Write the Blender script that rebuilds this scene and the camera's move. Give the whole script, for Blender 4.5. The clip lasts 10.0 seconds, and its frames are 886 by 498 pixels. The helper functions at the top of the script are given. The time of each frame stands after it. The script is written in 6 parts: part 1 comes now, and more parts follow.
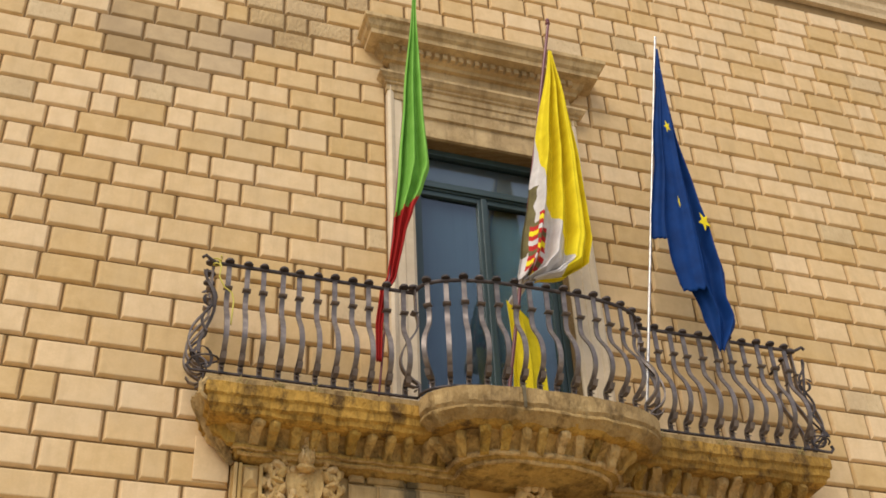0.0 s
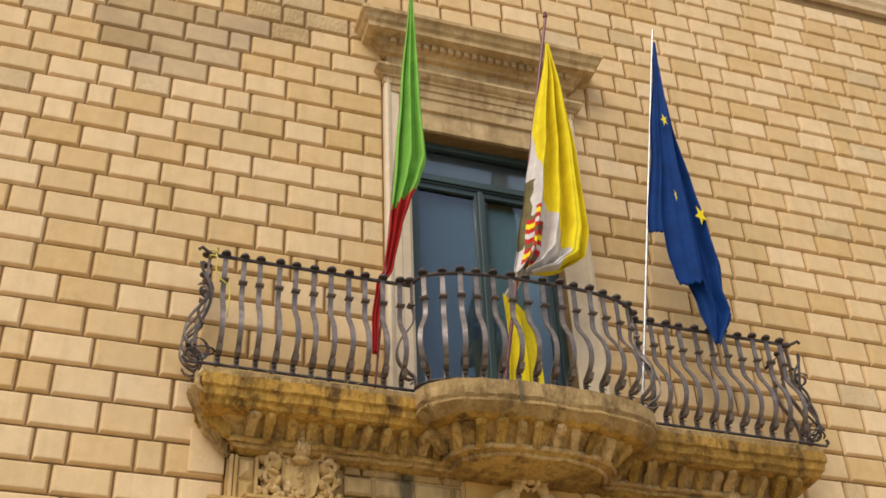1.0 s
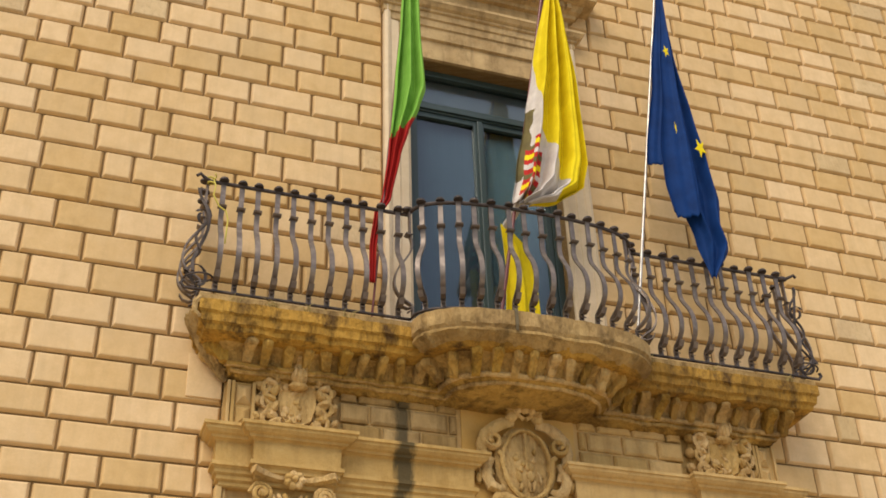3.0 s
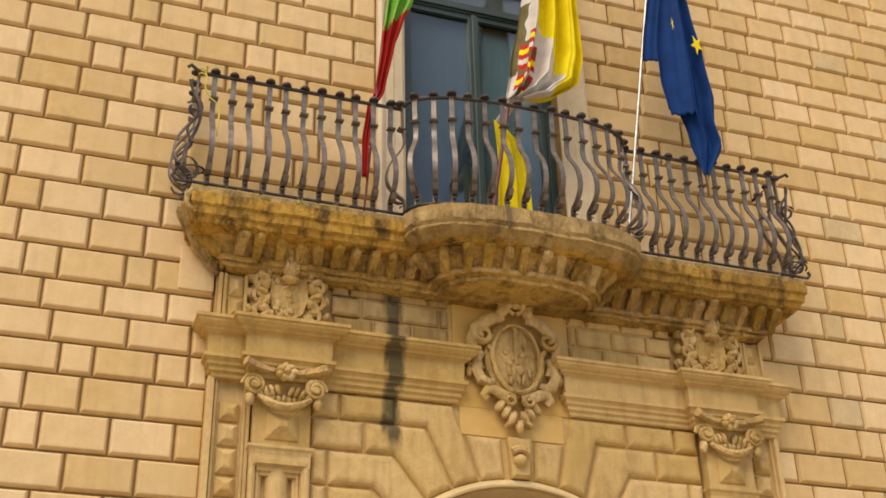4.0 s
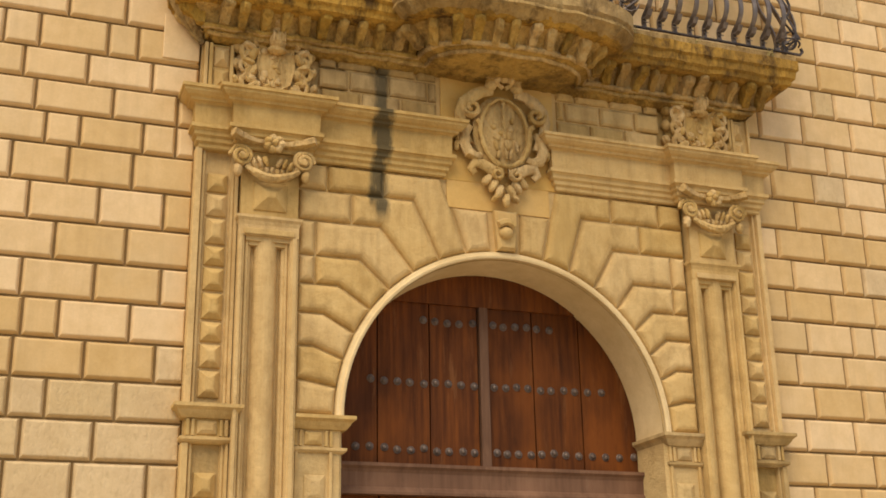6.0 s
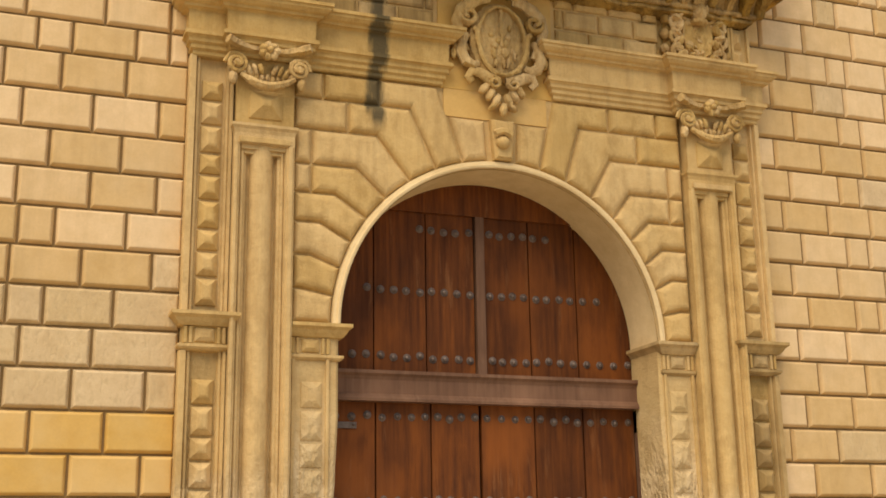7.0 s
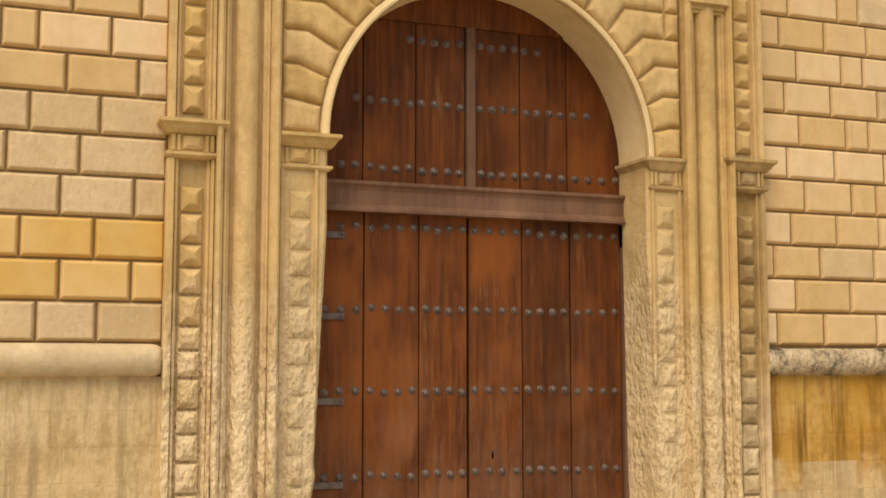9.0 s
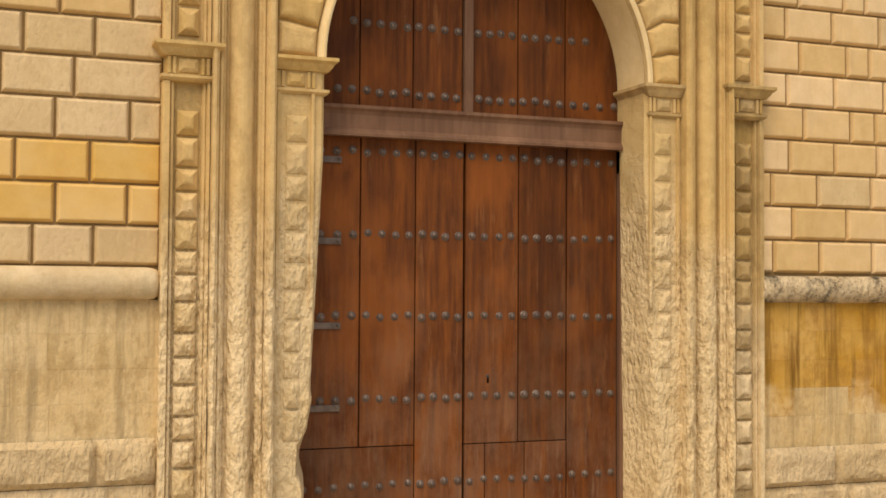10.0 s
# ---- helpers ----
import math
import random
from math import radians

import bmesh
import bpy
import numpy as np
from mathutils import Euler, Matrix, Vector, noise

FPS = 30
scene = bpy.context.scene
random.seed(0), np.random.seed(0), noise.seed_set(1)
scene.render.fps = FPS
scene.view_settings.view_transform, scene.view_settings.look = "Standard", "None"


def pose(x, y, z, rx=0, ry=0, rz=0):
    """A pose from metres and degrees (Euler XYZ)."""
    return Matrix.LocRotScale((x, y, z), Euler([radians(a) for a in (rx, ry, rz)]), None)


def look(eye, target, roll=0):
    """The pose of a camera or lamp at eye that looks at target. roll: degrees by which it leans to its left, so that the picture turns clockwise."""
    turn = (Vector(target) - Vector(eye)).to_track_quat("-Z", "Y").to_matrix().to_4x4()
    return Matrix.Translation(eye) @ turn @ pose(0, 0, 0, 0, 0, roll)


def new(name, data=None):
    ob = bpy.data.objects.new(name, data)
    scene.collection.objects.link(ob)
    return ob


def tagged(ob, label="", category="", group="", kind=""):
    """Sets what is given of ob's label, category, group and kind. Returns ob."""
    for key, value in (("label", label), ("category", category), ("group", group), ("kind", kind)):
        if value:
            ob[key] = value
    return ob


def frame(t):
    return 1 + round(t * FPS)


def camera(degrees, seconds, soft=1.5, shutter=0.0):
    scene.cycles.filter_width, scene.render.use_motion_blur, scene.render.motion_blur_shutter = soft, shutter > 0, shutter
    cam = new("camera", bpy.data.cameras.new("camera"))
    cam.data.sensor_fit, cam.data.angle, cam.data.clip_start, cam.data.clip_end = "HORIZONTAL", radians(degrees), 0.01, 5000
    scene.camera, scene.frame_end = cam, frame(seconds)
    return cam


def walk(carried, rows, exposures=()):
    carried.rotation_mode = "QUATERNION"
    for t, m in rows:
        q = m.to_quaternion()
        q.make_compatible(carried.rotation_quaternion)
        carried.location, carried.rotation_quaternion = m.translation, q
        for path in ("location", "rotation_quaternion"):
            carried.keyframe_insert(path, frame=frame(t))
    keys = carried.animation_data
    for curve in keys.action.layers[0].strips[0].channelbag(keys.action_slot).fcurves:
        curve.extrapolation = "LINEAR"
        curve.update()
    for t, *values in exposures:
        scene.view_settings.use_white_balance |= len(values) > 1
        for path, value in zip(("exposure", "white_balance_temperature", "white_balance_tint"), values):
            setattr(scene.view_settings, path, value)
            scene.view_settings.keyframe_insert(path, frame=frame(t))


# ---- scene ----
cam = camera(39.96, 10.0, soft=1.7)
PATH = [
    (0, pose(0, -8.5, 1.6, 127.96, 2.33, -17.74)),
    (0.5, pose(0, -8.5, 1.6, 127.77, 2.31, -17.88)),
    (1, pose(0, -8.5, 1.6, 127.61, 2.26, -18.00)),
    (1.5, pose(0, -8.5, 1.6, 127.37, 2.15, -18.08)),
    (2, pose(0, -8.5, 1.6, 126.84, 2.03, -18.16)),
    (2.2, pose(0, -8.5, 1.6, 126.52, 1.98, -18.20)),
    (3.5, pose(0, -8.5, 1.6, 122.08, 1.53, -18.82)),
    (4, pose(0, -8.5, 1.6, 119.35, 1.37, -19.16)),
    (4.5, pose(0, -8.5, 1.6, 116.50, 1.20, -19.45)),
    (5, pose(0, -8.5, 1.6, 113.58, 1.12, -19.68)),
    (5.5, pose(0, -8.5, 1.6, 111.02, 1.06, -19.83)),
    (7, pose(0, -8.5, 1.6, 104.45, 0.87, -20.16)),
    (7.5, pose(0, -8.5, 1.6, 102.29, 0.71, -20.33)),
    (8, pose(0, -8.5, 1.6, 99.97, 0.55, -20.53)),
    (8.5, pose(0, -8.5, 1.6, 97.82, 0.31, -20.68)),
    (9, pose(0, -8.5, 1.6, 95.63, 0.00, -20.83)),
    (9.5, pose(0, -8.5, 1.6, 93.79, -0.22, -20.94)),
    (10, pose(0, -8.5, 1.6, 92.13, -0.36, -21.01)),
]
walk(cam, PATH, exposures=[(0.0, 0.0, 6620, 11), (2.2, 0.0, 6680, 11), (3.5, 0.0, 7400, 12), (10.0, 0.0, 7550, 12)])

# ---- light: bright overcast street light with a broad sun from the upper front ----
SUN_EL, SUN_AZ = radians(52), radians(-43)      # azimuth measured from the facade's outward normal
world = bpy.data.worlds.new("sky")
scene.world = world
world.use_nodes = True
wn = world.node_tree
sky = wn.nodes.new("ShaderNodeTexSky")
sky.sky_type = "NISHITA"
sky.sun_disc = False
sky.sun_elevation = SUN_EL
sky.sun_rotation = radians(180) + SUN_AZ
sky.dust_density = 0.6
wn.links.new(sky.outputs[0], wn.nodes["Background"].inputs[0])
wn.nodes["Background"].inputs[1].default_value = 0.13
sun_to = Vector((math.sin(SUN_AZ) * math.cos(SUN_EL), -math.cos(SUN_AZ) * math.cos(SUN_EL), math.sin(SUN_EL)))
lamp = bpy.data.lights.new("sun", "SUN")
lamp.energy, lamp.angle, lamp.color = 3.95, radians(48), (1.0, 0.94, 0.84)
sun = new("sun", lamp)
sun.matrix_world = look(sun_to * 50, (0, 0, 0))


# ---- materials ----
def nodes_of(name):
    m = bpy.data.materials.new(name)
    m.use_nodes = True
    return m, m.node_tree, m.node_tree.nodes["Principled BSDF"]


def add(nt, kind, **values):
    n = nt.nodes.new("ShaderNode" + kind)
    for key, v in values.items():
        n.inputs[key.replace("_", " ")].default_value = v
    return n


def mix(nt, fac, a, b, mode="MIX"):
    n = nt.nodes.new("ShaderNodeMix")
    n.data_type, n.blend_type = "RGBA", mode
    for sock, v in ((n.inputs[0], fac), (n.inputs[6], a), (n.inputs[7], b)):
        if isinstance(v, (int, float)):
            sock.default_value = v
        elif isinstance(v, tuple):
            sock.default_value = (*v, 1)
        else:
            nt.links.new(v, sock)
    return n.outputs[2]


def ramp(nt, src, lo, hi, a=0.0, b=1.0):
    n = nt.nodes.new("ShaderNodeMapRange")
    n.inputs[1].default_value, n.inputs[2].default_value = lo, hi
    n.inputs[3].default_value, n.inputs[4].default_value = a, b
    nt.links.new(src, n.inputs[0])
    return n.outputs[0]


def noise_at(nt, pos, scale, detail=4.0, rough=0.6, stretch=None):
    if stretch:
        mp = nt.nodes.new("ShaderNodeMapping")
        mp.inputs["Scale"].default_value = stretch
        nt.links.new(pos, mp.inputs[0])
        pos = mp.outputs[0]
    n = add(nt, "TexNoise", Scale=scale, Detail=detail, Roughness=rough)
    nt.links.new(pos, n.inputs["Vector"])
    return n.outputs[0]


def stone(name, base, dark, stain=None, stain_amount=0.3, streak=0.0, pits=0.0, tint=0.12, bump=0.25, rough=0.85, grime=0.0, grime_col=(0.14, 0.085, 0.03), worn_relief=0.0, drip=None, worn_below=None, below=None):
    """Lime-washed soft limestone: two scales of colour, optional streaks, pits and stains, and a fine relief."""
    m, nt, bsdf = nodes_of(name)
    pos = nt.nodes.new("ShaderNodeNewGeometry").outputs["Position"]
    big = noise_at(nt, pos, 1.3, 5)
    mid = noise_at(nt, pos, 7.0, 6, 0.65)
    fine = noise_at(nt, pos, 60.0, 5, 0.7)
    col = mix(nt, ramp(nt, mid, 0.35, 0.72), base, dark)
    col = mix(nt, ramp(nt, fine, 0.35, 0.75, 0.0, 0.35), col, tuple(c * 0.72 for c in base))
    if stain:
        col = mix(nt, ramp(nt, big, 0.52 - 0.2 * stain_amount, 0.74 - 0.2 * stain_amount, 0.0, min(1.0, stain_amount * 2)), col, stain)
    if streak:
        s = noise_at(nt, pos, 9.0, 5, 0.65, (1.0, 1.0, 0.07))
        col = mix(nt, ramp(nt, s, 0.5, 0.68, 0.0, streak), col, tuple(c * 0.45 for c in dark))
    zmask = None
    if worn_below is not None or below:
        zs = nt.nodes.new("ShaderNodeSeparateXYZ")
        nt.links.new(pos, zs.inputs[0])
        lift = nt.nodes.new("ShaderNodeMath")
        lift.operation = "MULTIPLY_ADD"
        nt.links.new(noise_at(nt, pos, 2.2, 7, 0.65), lift.inputs[0])
        lift.inputs[1].default_value = 1.2
        nt.links.new(zs.outputs[2], lift.inputs[2])
    if below:
        z_at, tone = below
        col = mix(nt, ramp(nt, lift.outputs[0], z_at + 0.45, z_at + 0.75, 0.85, 0.0), col, tone)
    if worn_below is not None:
        zmask = ramp(nt, lift.outputs[0], worn_below + 0.35, worn_below + 0.95, 1.0, 0.0)
        col = mix(nt, ramp(nt, zmask, 0, 1, 0, 0.75), col, (0.69, 0.53, 0.315))
    if grime:
        g = noise_at(nt, pos, 4.5, 9, 0.72, (1.0, 1.0, 0.55))
        col = mix(nt, ramp(nt, g, 0.49, 0.62, 0.0, grime), col, grime_col)
    if drip:
        xc, half, z_lo, z_hi = drip
        sep = nt.nodes.new("ShaderNodeSeparateXYZ")
        nt.links.new(pos, sep.inputs[0])
        wob = ramp(nt, noise_at(nt, pos, 7.0, 4, 0.6, (1.0, 1.0, 0.28)), 0.2, 0.8, -0.08 - xc, 0.08 - xc)
        ad = nt.nodes.new("ShaderNodeMath")
        nt.links.new(sep.outputs[0], ad.inputs[0])
        nt.links.new(wob, ad.inputs[1])
        ab = nt.nodes.new("ShaderNodeMath")
        ab.operation = "ABSOLUTE"
        nt.links.new(ad.outputs[0], ab.inputs[0])
        side = ramp(nt, ab.outputs[0], half * 0.6, half * 1.5, 1.0, 0.0)
        for gate in (ramp(nt, sep.outputs[2], z_lo - 0.03, z_lo + 0.08), ramp(nt, sep.outputs[2], z_hi - 0.15, z_hi, 1.0, 0.0)):
            mu = nt.nodes.new("ShaderNodeMath")
            mu.operation = "MULTIPLY"
            nt.links.new(side, mu.inputs[0])
            nt.links.new(gate, mu.inputs[1])
            side = mu.outputs[0]
        col = mix(nt, ramp(nt, side, 0, 1, 0, 0.9), col, (0.075, 0.06, 0.032))
    if tint:
        oi = nt.nodes.new("ShaderNodeObjectInfo").outputs["Random"]
        ri = nt.nodes.new("ShaderNodeNewGeometry").outputs["Random Per Island"]
        sm = nt.nodes.new("ShaderNodeMath")
        sm.operation = "ADD"
        nt.links.new(oi, sm.inputs[0])
        nt.links.new(ri, sm.inputs[1])
        fr = nt.nodes.new("ShaderNodeMath")
        fr.operation = "FRACT"
        nt.links.new(sm.outputs[0], fr.inputs[0])
        hsv = nt.nodes.new("ShaderNodeHueSaturation")
        nt.links.new(ramp(nt, fr.outputs[0], 0, 1, 1 - tint, 1 + tint), hsv.inputs["Value"])
        nt.links.new(ramp(nt, fr.outputs[0], 0, 1, 1 + tint * 0.8, 1 - tint * 0.8), hsv.inputs["Saturation"])
        nt.links.new(col, hsv.inputs["Color"])
        col = hsv.outputs[0]
    height = mid
    if worn_relief:
        v1 = noise_at(nt, pos, 30.0, 2, 0.5, (1.0, 1.0, 0.5))
        if zmask is not None:
            keep = nt.nodes.new("ShaderNodeMix")
            keep.data_type = "FLOAT"
            nt.links.new(zmask, keep.inputs[0])
            keep.inputs[2].default_value = 0.62
            nt.links.new(v1, keep.inputs[3])
            v1 = keep.outputs[0]
        ma = nt.nodes.new("ShaderNodeMath")
        ma.operation = "MULTIPLY_ADD"
        nt.links.new(ramp(nt, v1, 0.3, 0.62), ma.inputs[0])
        ma.inputs[1].default_value = worn_relief
        nt.links.new(mid, ma.inputs[2])
        height = ma.outputs[0]
        # shade of the relief's hollows is put into the colour as well
        col = mix(nt, ramp(nt, v1, 0.3, 0.46, 0.32, 0.0), col, tuple(c * 0.7 for c in dark))
    if pits:
        v = add(nt, "TexVoronoi", Scale=38.0)
        nt.links.new(pos, v.inputs["Vector"])
        pit = ramp(nt, v.outputs["Distance"], 0.12, 0.42, 1.0, 0.0)
        gate = ramp(nt, mid, 0.42, 0.62)
        mul = nt.nodes.new("ShaderNodeMath")
        mul.operation = "MULTIPLY"
        nt.links.new(pit, mul.inputs[0])
        nt.links.new(gate, mul.inputs[1])
        col = mix(nt, ramp(nt, mul.outputs[0], 0, 1, 0, pits), col, tuple(c * 0.35 for c in dark))
        sub = nt.nodes.new("ShaderNodeMath")
        sub.operation = "SUBTRACT"
        nt.links.new(height, sub.inputs[0])
        nt.links.new(mul.outputs[0], sub.inputs[1])
        height = sub.outputs[0]
    addh = nt.nodes.new("ShaderNodeMath")
    addh.operation = "MULTIPLY_ADD"
    nt.links.new(fine, addh.inputs[0])
    addh.inputs[1].default_value = 0.35
    nt.links.new(height, addh.inputs[2])
    bp = add(nt, "Bump", Strength=bump, Distance=0.02)
    nt.links.new(addh.outputs[0], bp.inputs["Height"])
    nt.links.new(bp.outputs[0], bsdf.inputs["Normal"])
    nt.links.new(col, bsdf.inputs["Base Color"])
    bsdf.inputs["Roughness"].default_value = rough
    bsdf.inputs["Specular IOR Level"].default_value = 0.25
    return m


def metal(name, base, other, rough=0.5, metallic=0.7):
    m, nt, bsdf = nodes_of(name)
    pos = nt.nodes.new("ShaderNodeNewGeometry").outputs["Position"]
    n = noise_at(nt, pos, 14.0, 5)
    f = noise_at(nt, pos, 90.0, 3)
    nt.links.new(mix(nt, ramp(nt, n, 0.42, 0.66), base, other), bsdf.inputs["Base Color"])
    nt.links.new(ramp(nt, f, 0.3, 0.7, rough - 0.12, rough + 0.15), bsdf.inputs["Roughness"])
    bsdf.inputs["Metallic"].default_value = metallic
    bp = add(nt, "Bump", Strength=0.2, Distance=0.004)
    nt.links.new(f, bp.inputs["Height"])
    nt.links.new(bp.outputs[0], bsdf.inputs["Normal"])
    return m


def timber(name, base, dark, pale, scuff=(0.2, 0.105, 0.06)):
    m, nt, bsdf = nodes_of(name)
    pos = nt.nodes.new("ShaderNodeNewGeometry").outputs["Position"]
    grain = noise_at(nt, pos, 22.0, 7, 0.65, (1.0, 1.0, 0.06))
    patch = noise_at(nt, pos, 2.4, 4, 0.6, (1.0, 1.0, 0.5))
    oi = nt.nodes.new("ShaderNodeObjectInfo").outputs["Random"]
    col = mix(nt, ramp(nt, grain, 0.35, 0.66), base, dark)
    col = mix(nt, ramp(nt, patch, 0.45, 0.65, 0.0, 0.6), col, dark)
    glow = noise_at(nt, pos, 1.7, 3, 0.5, (1.0, 1.0, 0.6))
    col = mix(nt, ramp(nt, glow, 0.52, 0.66, 0.0, 0.55), col, tuple(min(1, c * 1.5) for c in base))
    blot = noise_at(nt, pos, 6.0, 8, 0.7, (1.0, 1.0, 0.35))
    col = mix(nt, ramp(nt, blot, 0.54, 0.68, 0.0, 0.35), col, tuple(c * 0.6 for c in dark))
    wear = noise_at(nt, pos, 12.0, 6, 0.7, (1.0, 1.0, 0.12))
    col = mix(nt, ramp(nt, wear, 0.58, 0.72, 0.0, 0.6), col, pale)
    # dusty scuffs and scratches, most of them where feet and hands reach
    sep = nt.nodes.new("ShaderNodeSeparateXYZ")
    nt.links.new(pos, sep.inputs[0])
    for scale, stretch, lo, hi, z_lo, z_hi, most in ((3.5, (1.0, 1.0, 0.6), 0.40, 0.66, 0.4, 2.4, 0.5), (26.0, (1.0, 1.0, 0.10), 0.55, 0.66, 0.0, 1.0, 0.75)):
        gate = nt.nodes.new("ShaderNodeMath")
        gate.operation = "MULTIPLY"
        nt.links.new(ramp(nt, noise_at(nt, pos, scale, 8, 0.7, stretch), lo, hi, 0.0, most), gate.inputs[0])
        nt.links.new(ramp(nt, sep.outputs[2], z_lo, z_hi, 1.0, 0.0), gate.inputs[1])
        col = mix(nt, gate.outputs[0], col, scuff)
    hsv = nt.nodes.new("ShaderNodeHueSaturation")
    nt.links.new(ramp(nt, oi, 0, 1, 0.82, 1.2), hsv.inputs["Value"])
    nt.links.new(col, hsv.inputs["Color"])
    nt.links.new(hsv.outputs[0], bsdf.inputs["Base Color"])
    nt.links.new(ramp(nt, grain, 0.3, 0.7, 0.5, 0.75), bsdf.inputs["Roughness"])
    bsdf.inputs["Specular IOR Level"].default_value = 0.12
    bp = add(nt, "Bump", Strength=0.35, Distance=0.006)
    nt.links.new(grain, bp.inputs["Height"])
    nt.links.new(bp.outputs[0], bsdf.inputs["Normal"])
    return m


def fabric(name, base, dark):
    m, nt, bsdf = nodes_of(name)
    pos = nt.nodes.new("ShaderNodeNewGeometry").outputs["Position"]
    n = noise_at(nt, pos, 6.0, 3)
    f = noise_at(nt, pos, 260.0, 2)
    nt.links.new(mix(nt, ramp(nt, n, 0.35, 0.7), base, dark), bsdf.inputs["Base Color"])
    bsdf.inputs["Roughness"].default_value = 0.75
    bsdf.inputs["Specular IOR Level"].default_value = 0.12
    bp = add(nt, "Bump", Strength=0.12, Distance=0.003)
    nt.links.new(f, bp.inputs["Height"])
    nt.links.new(bp.outputs[0], bsdf.inputs["Normal"])
    return m


def plain(name, base, rough=0.6, metallic=0.0):
    m, nt, bsdf = nodes_of(name)
    pos = nt.nodes.new("ShaderNodeNewGeometry").outputs["Position"]
    n = noise_at(nt, pos, 11.0, 5)
    nt.links.new(mix(nt, ramp(nt, n, 0.35, 0.7), base, tuple(c * 0.8 for c in base)), bsdf.inputs["Base Color"])
    bsdf.inputs["Roughness"].default_value, bsdf.inputs["Metallic"].default_value = rough, metallic
    return m


def glazing(name):
    m, nt, bsdf = nodes_of(name)
    bsdf.inputs["Base Color"].default_value = (0.66, 0.75, 0.76, 1)
    bsdf.inputs["Roughness"].default_value = 0.03
    bsdf.inputs["Transmission Weight"].default_value = 1.0
    bsdf.inputs["IOR"].default_value = 1.6
    pos = nt.nodes.new("ShaderNodeNewGeometry").outputs["Position"]
    bp = add(nt, "Bump", Strength=0.008, Distance=0.05)
    nt.links.new(noise_at(nt, pos, 2.0, 1), bp.inputs["Height"])
    nt.links.new(bp.outputs[0], bsdf.inputs["Normal"])
    return m


BRICK = stone("rusticated_stone", (0.70, 0.485, 0.25), (0.60, 0.40, 0.185), (0.57, 0.415, 0.235), 0.26, tint=0.11, bump=0.18, grime=0.18, grime_col=(0.42, 0.275, 0.12), streak=0.13)
BRICK_PALE = stone("grey_washed_stone", (0.64, 0.47, 0.26), (0.55, 0.385, 0.195), (0.5, 0.35, 0.19), 0.35, tint=0.06, bump=0.4, worn_relief=0.25, grime=0.25, grime_col=(0.40, 0.27, 0.13))
BRICK_GOLD = stone("ochre_washed_stone", (0.64, 0.39, 0.115), (0.56, 0.33, 0.09), (0.62, 0.43, 0.19), 0.35, tint=0.08, bump=0.15)
BRICK_PIT = stone("pitted_stone", (0.58, 0.41, 0.21), (0.48, 0.32, 0.155), (0.40, 0.27, 0.135), 0.4, tint=0.06, bump=0.55, worn_relief=0.6)
BRICK_SOOT = stone("weathered_brown_stone", (0.53, 0.37, 0.195), (0.42, 0.285, 0.145), (0.35, 0.24, 0.13), 0.4, tint=0.1, bump=0.25)
JOINT = stone("joint_stone", (0.27, 0.165, 0.065), (0.2, 0.12, 0.045), tint=0, bump=0.2)
CARVED = stone("carved_limestone", (0.64, 0.435, 0.185), (0.54, 0.345, 0.13), (0.48, 0.315, 0.125), 0.32, streak=0.28, tint=0.07, bump=0.75, grime=0.5, grime_col=(0.36, 0.22, 0.075), worn_relief=1.1, worn_below=1.9, drip=(2.60, 0.06, 4.83, 6.25))
CARVED_FINE = stone("grimed_carving_limestone", (0.70, 0.48, 0.21), (0.55, 0.35, 0.13), (0.36, 0.22, 0.08), 0.36, streak=0.45, tint=0.1, bump=0.7, grime=0.5, grime_col=(0.27, 0.155, 0.05), worn_relief=0.8)
ARCH_PALE = stone("pale_arch_stone", (0.76, 0.575, 0.31), (0.66, 0.475, 0.235), (0.56, 0.39, 0.175), 0.3, tint=0.03, bump=0.3, grime=0.25, grime_col=(0.5, 0.34, 0.15))
CARVED_WORN = stone("worn_limestone", (0.62, 0.43, 0.195), (0.53, 0.35, 0.15), (0.58, 0.42, 0.2), 0.35, tint=0.0, bump=1.0, grime=0.5, grime_col=(0.38, 0.245, 0.095), worn_relief=0.7, worn_below=2.4)
CARVED_DIRTY = stone("dirty_limestone", (0.54, 0.37, 0.165), (0.40, 0.26, 0.10), (0.27, 0.17, 0.065), 0.45, streak=0.5, tint=0.06, bump=0.45, grime=0.5, grime_col=(0.2, 0.125, 0.045), worn_relief=0.6, worn_below=1.3, drip=(2.60, 0.06, 4.83, 6.25))
SLAB = stone("lichened_limestone", (0.55, 0.315, 0.07), (0.38, 0.205, 0.04), (0.22, 0.12, 0.028), 0.42, streak=1.0, tint=0.05, bump=1.0, grime=0.95, grime_col=(0.078, 0.04, 0.012), worn_relief=0.4)
SLAB_BOW = stone("weathered_slab_limestone", (0.53, 0.36, 0.15), (0.38, 0.24, 0.092), (0.23, 0.14, 0.05), 0.45, streak=0.8, tint=0.04, bump=0.7, grime=0.75, grime_col=(0.12, 0.068, 0.024), worn_relief=0.5)
COVE = stone("stained_cove_limestone", (0.60, 0.385, 0.125), (0.43, 0.26, 0.075), (0.24, 0.14, 0.04), 0.42, streak=0.9, tint=0.14, bump=0.9, grime=0.75, grime_col=(0.12, 0.066, 0.02), worn_relief=0.6)
HOOD = stone("window_limestone", (0.63, 0.45, 0.23), (0.52, 0.35, 0.16), (0.3, 0.19, 0.08), 0.36, streak=0.5, tint=0.03, bump=0.35, grime=0.6, grime_col=(0.2, 0.125, 0.05))
SURROUND = stone("pale_window_stone", (0.73, 0.59, 0.41), (0.63, 0.49, 0.32), tint=0.03, bump=0.15)
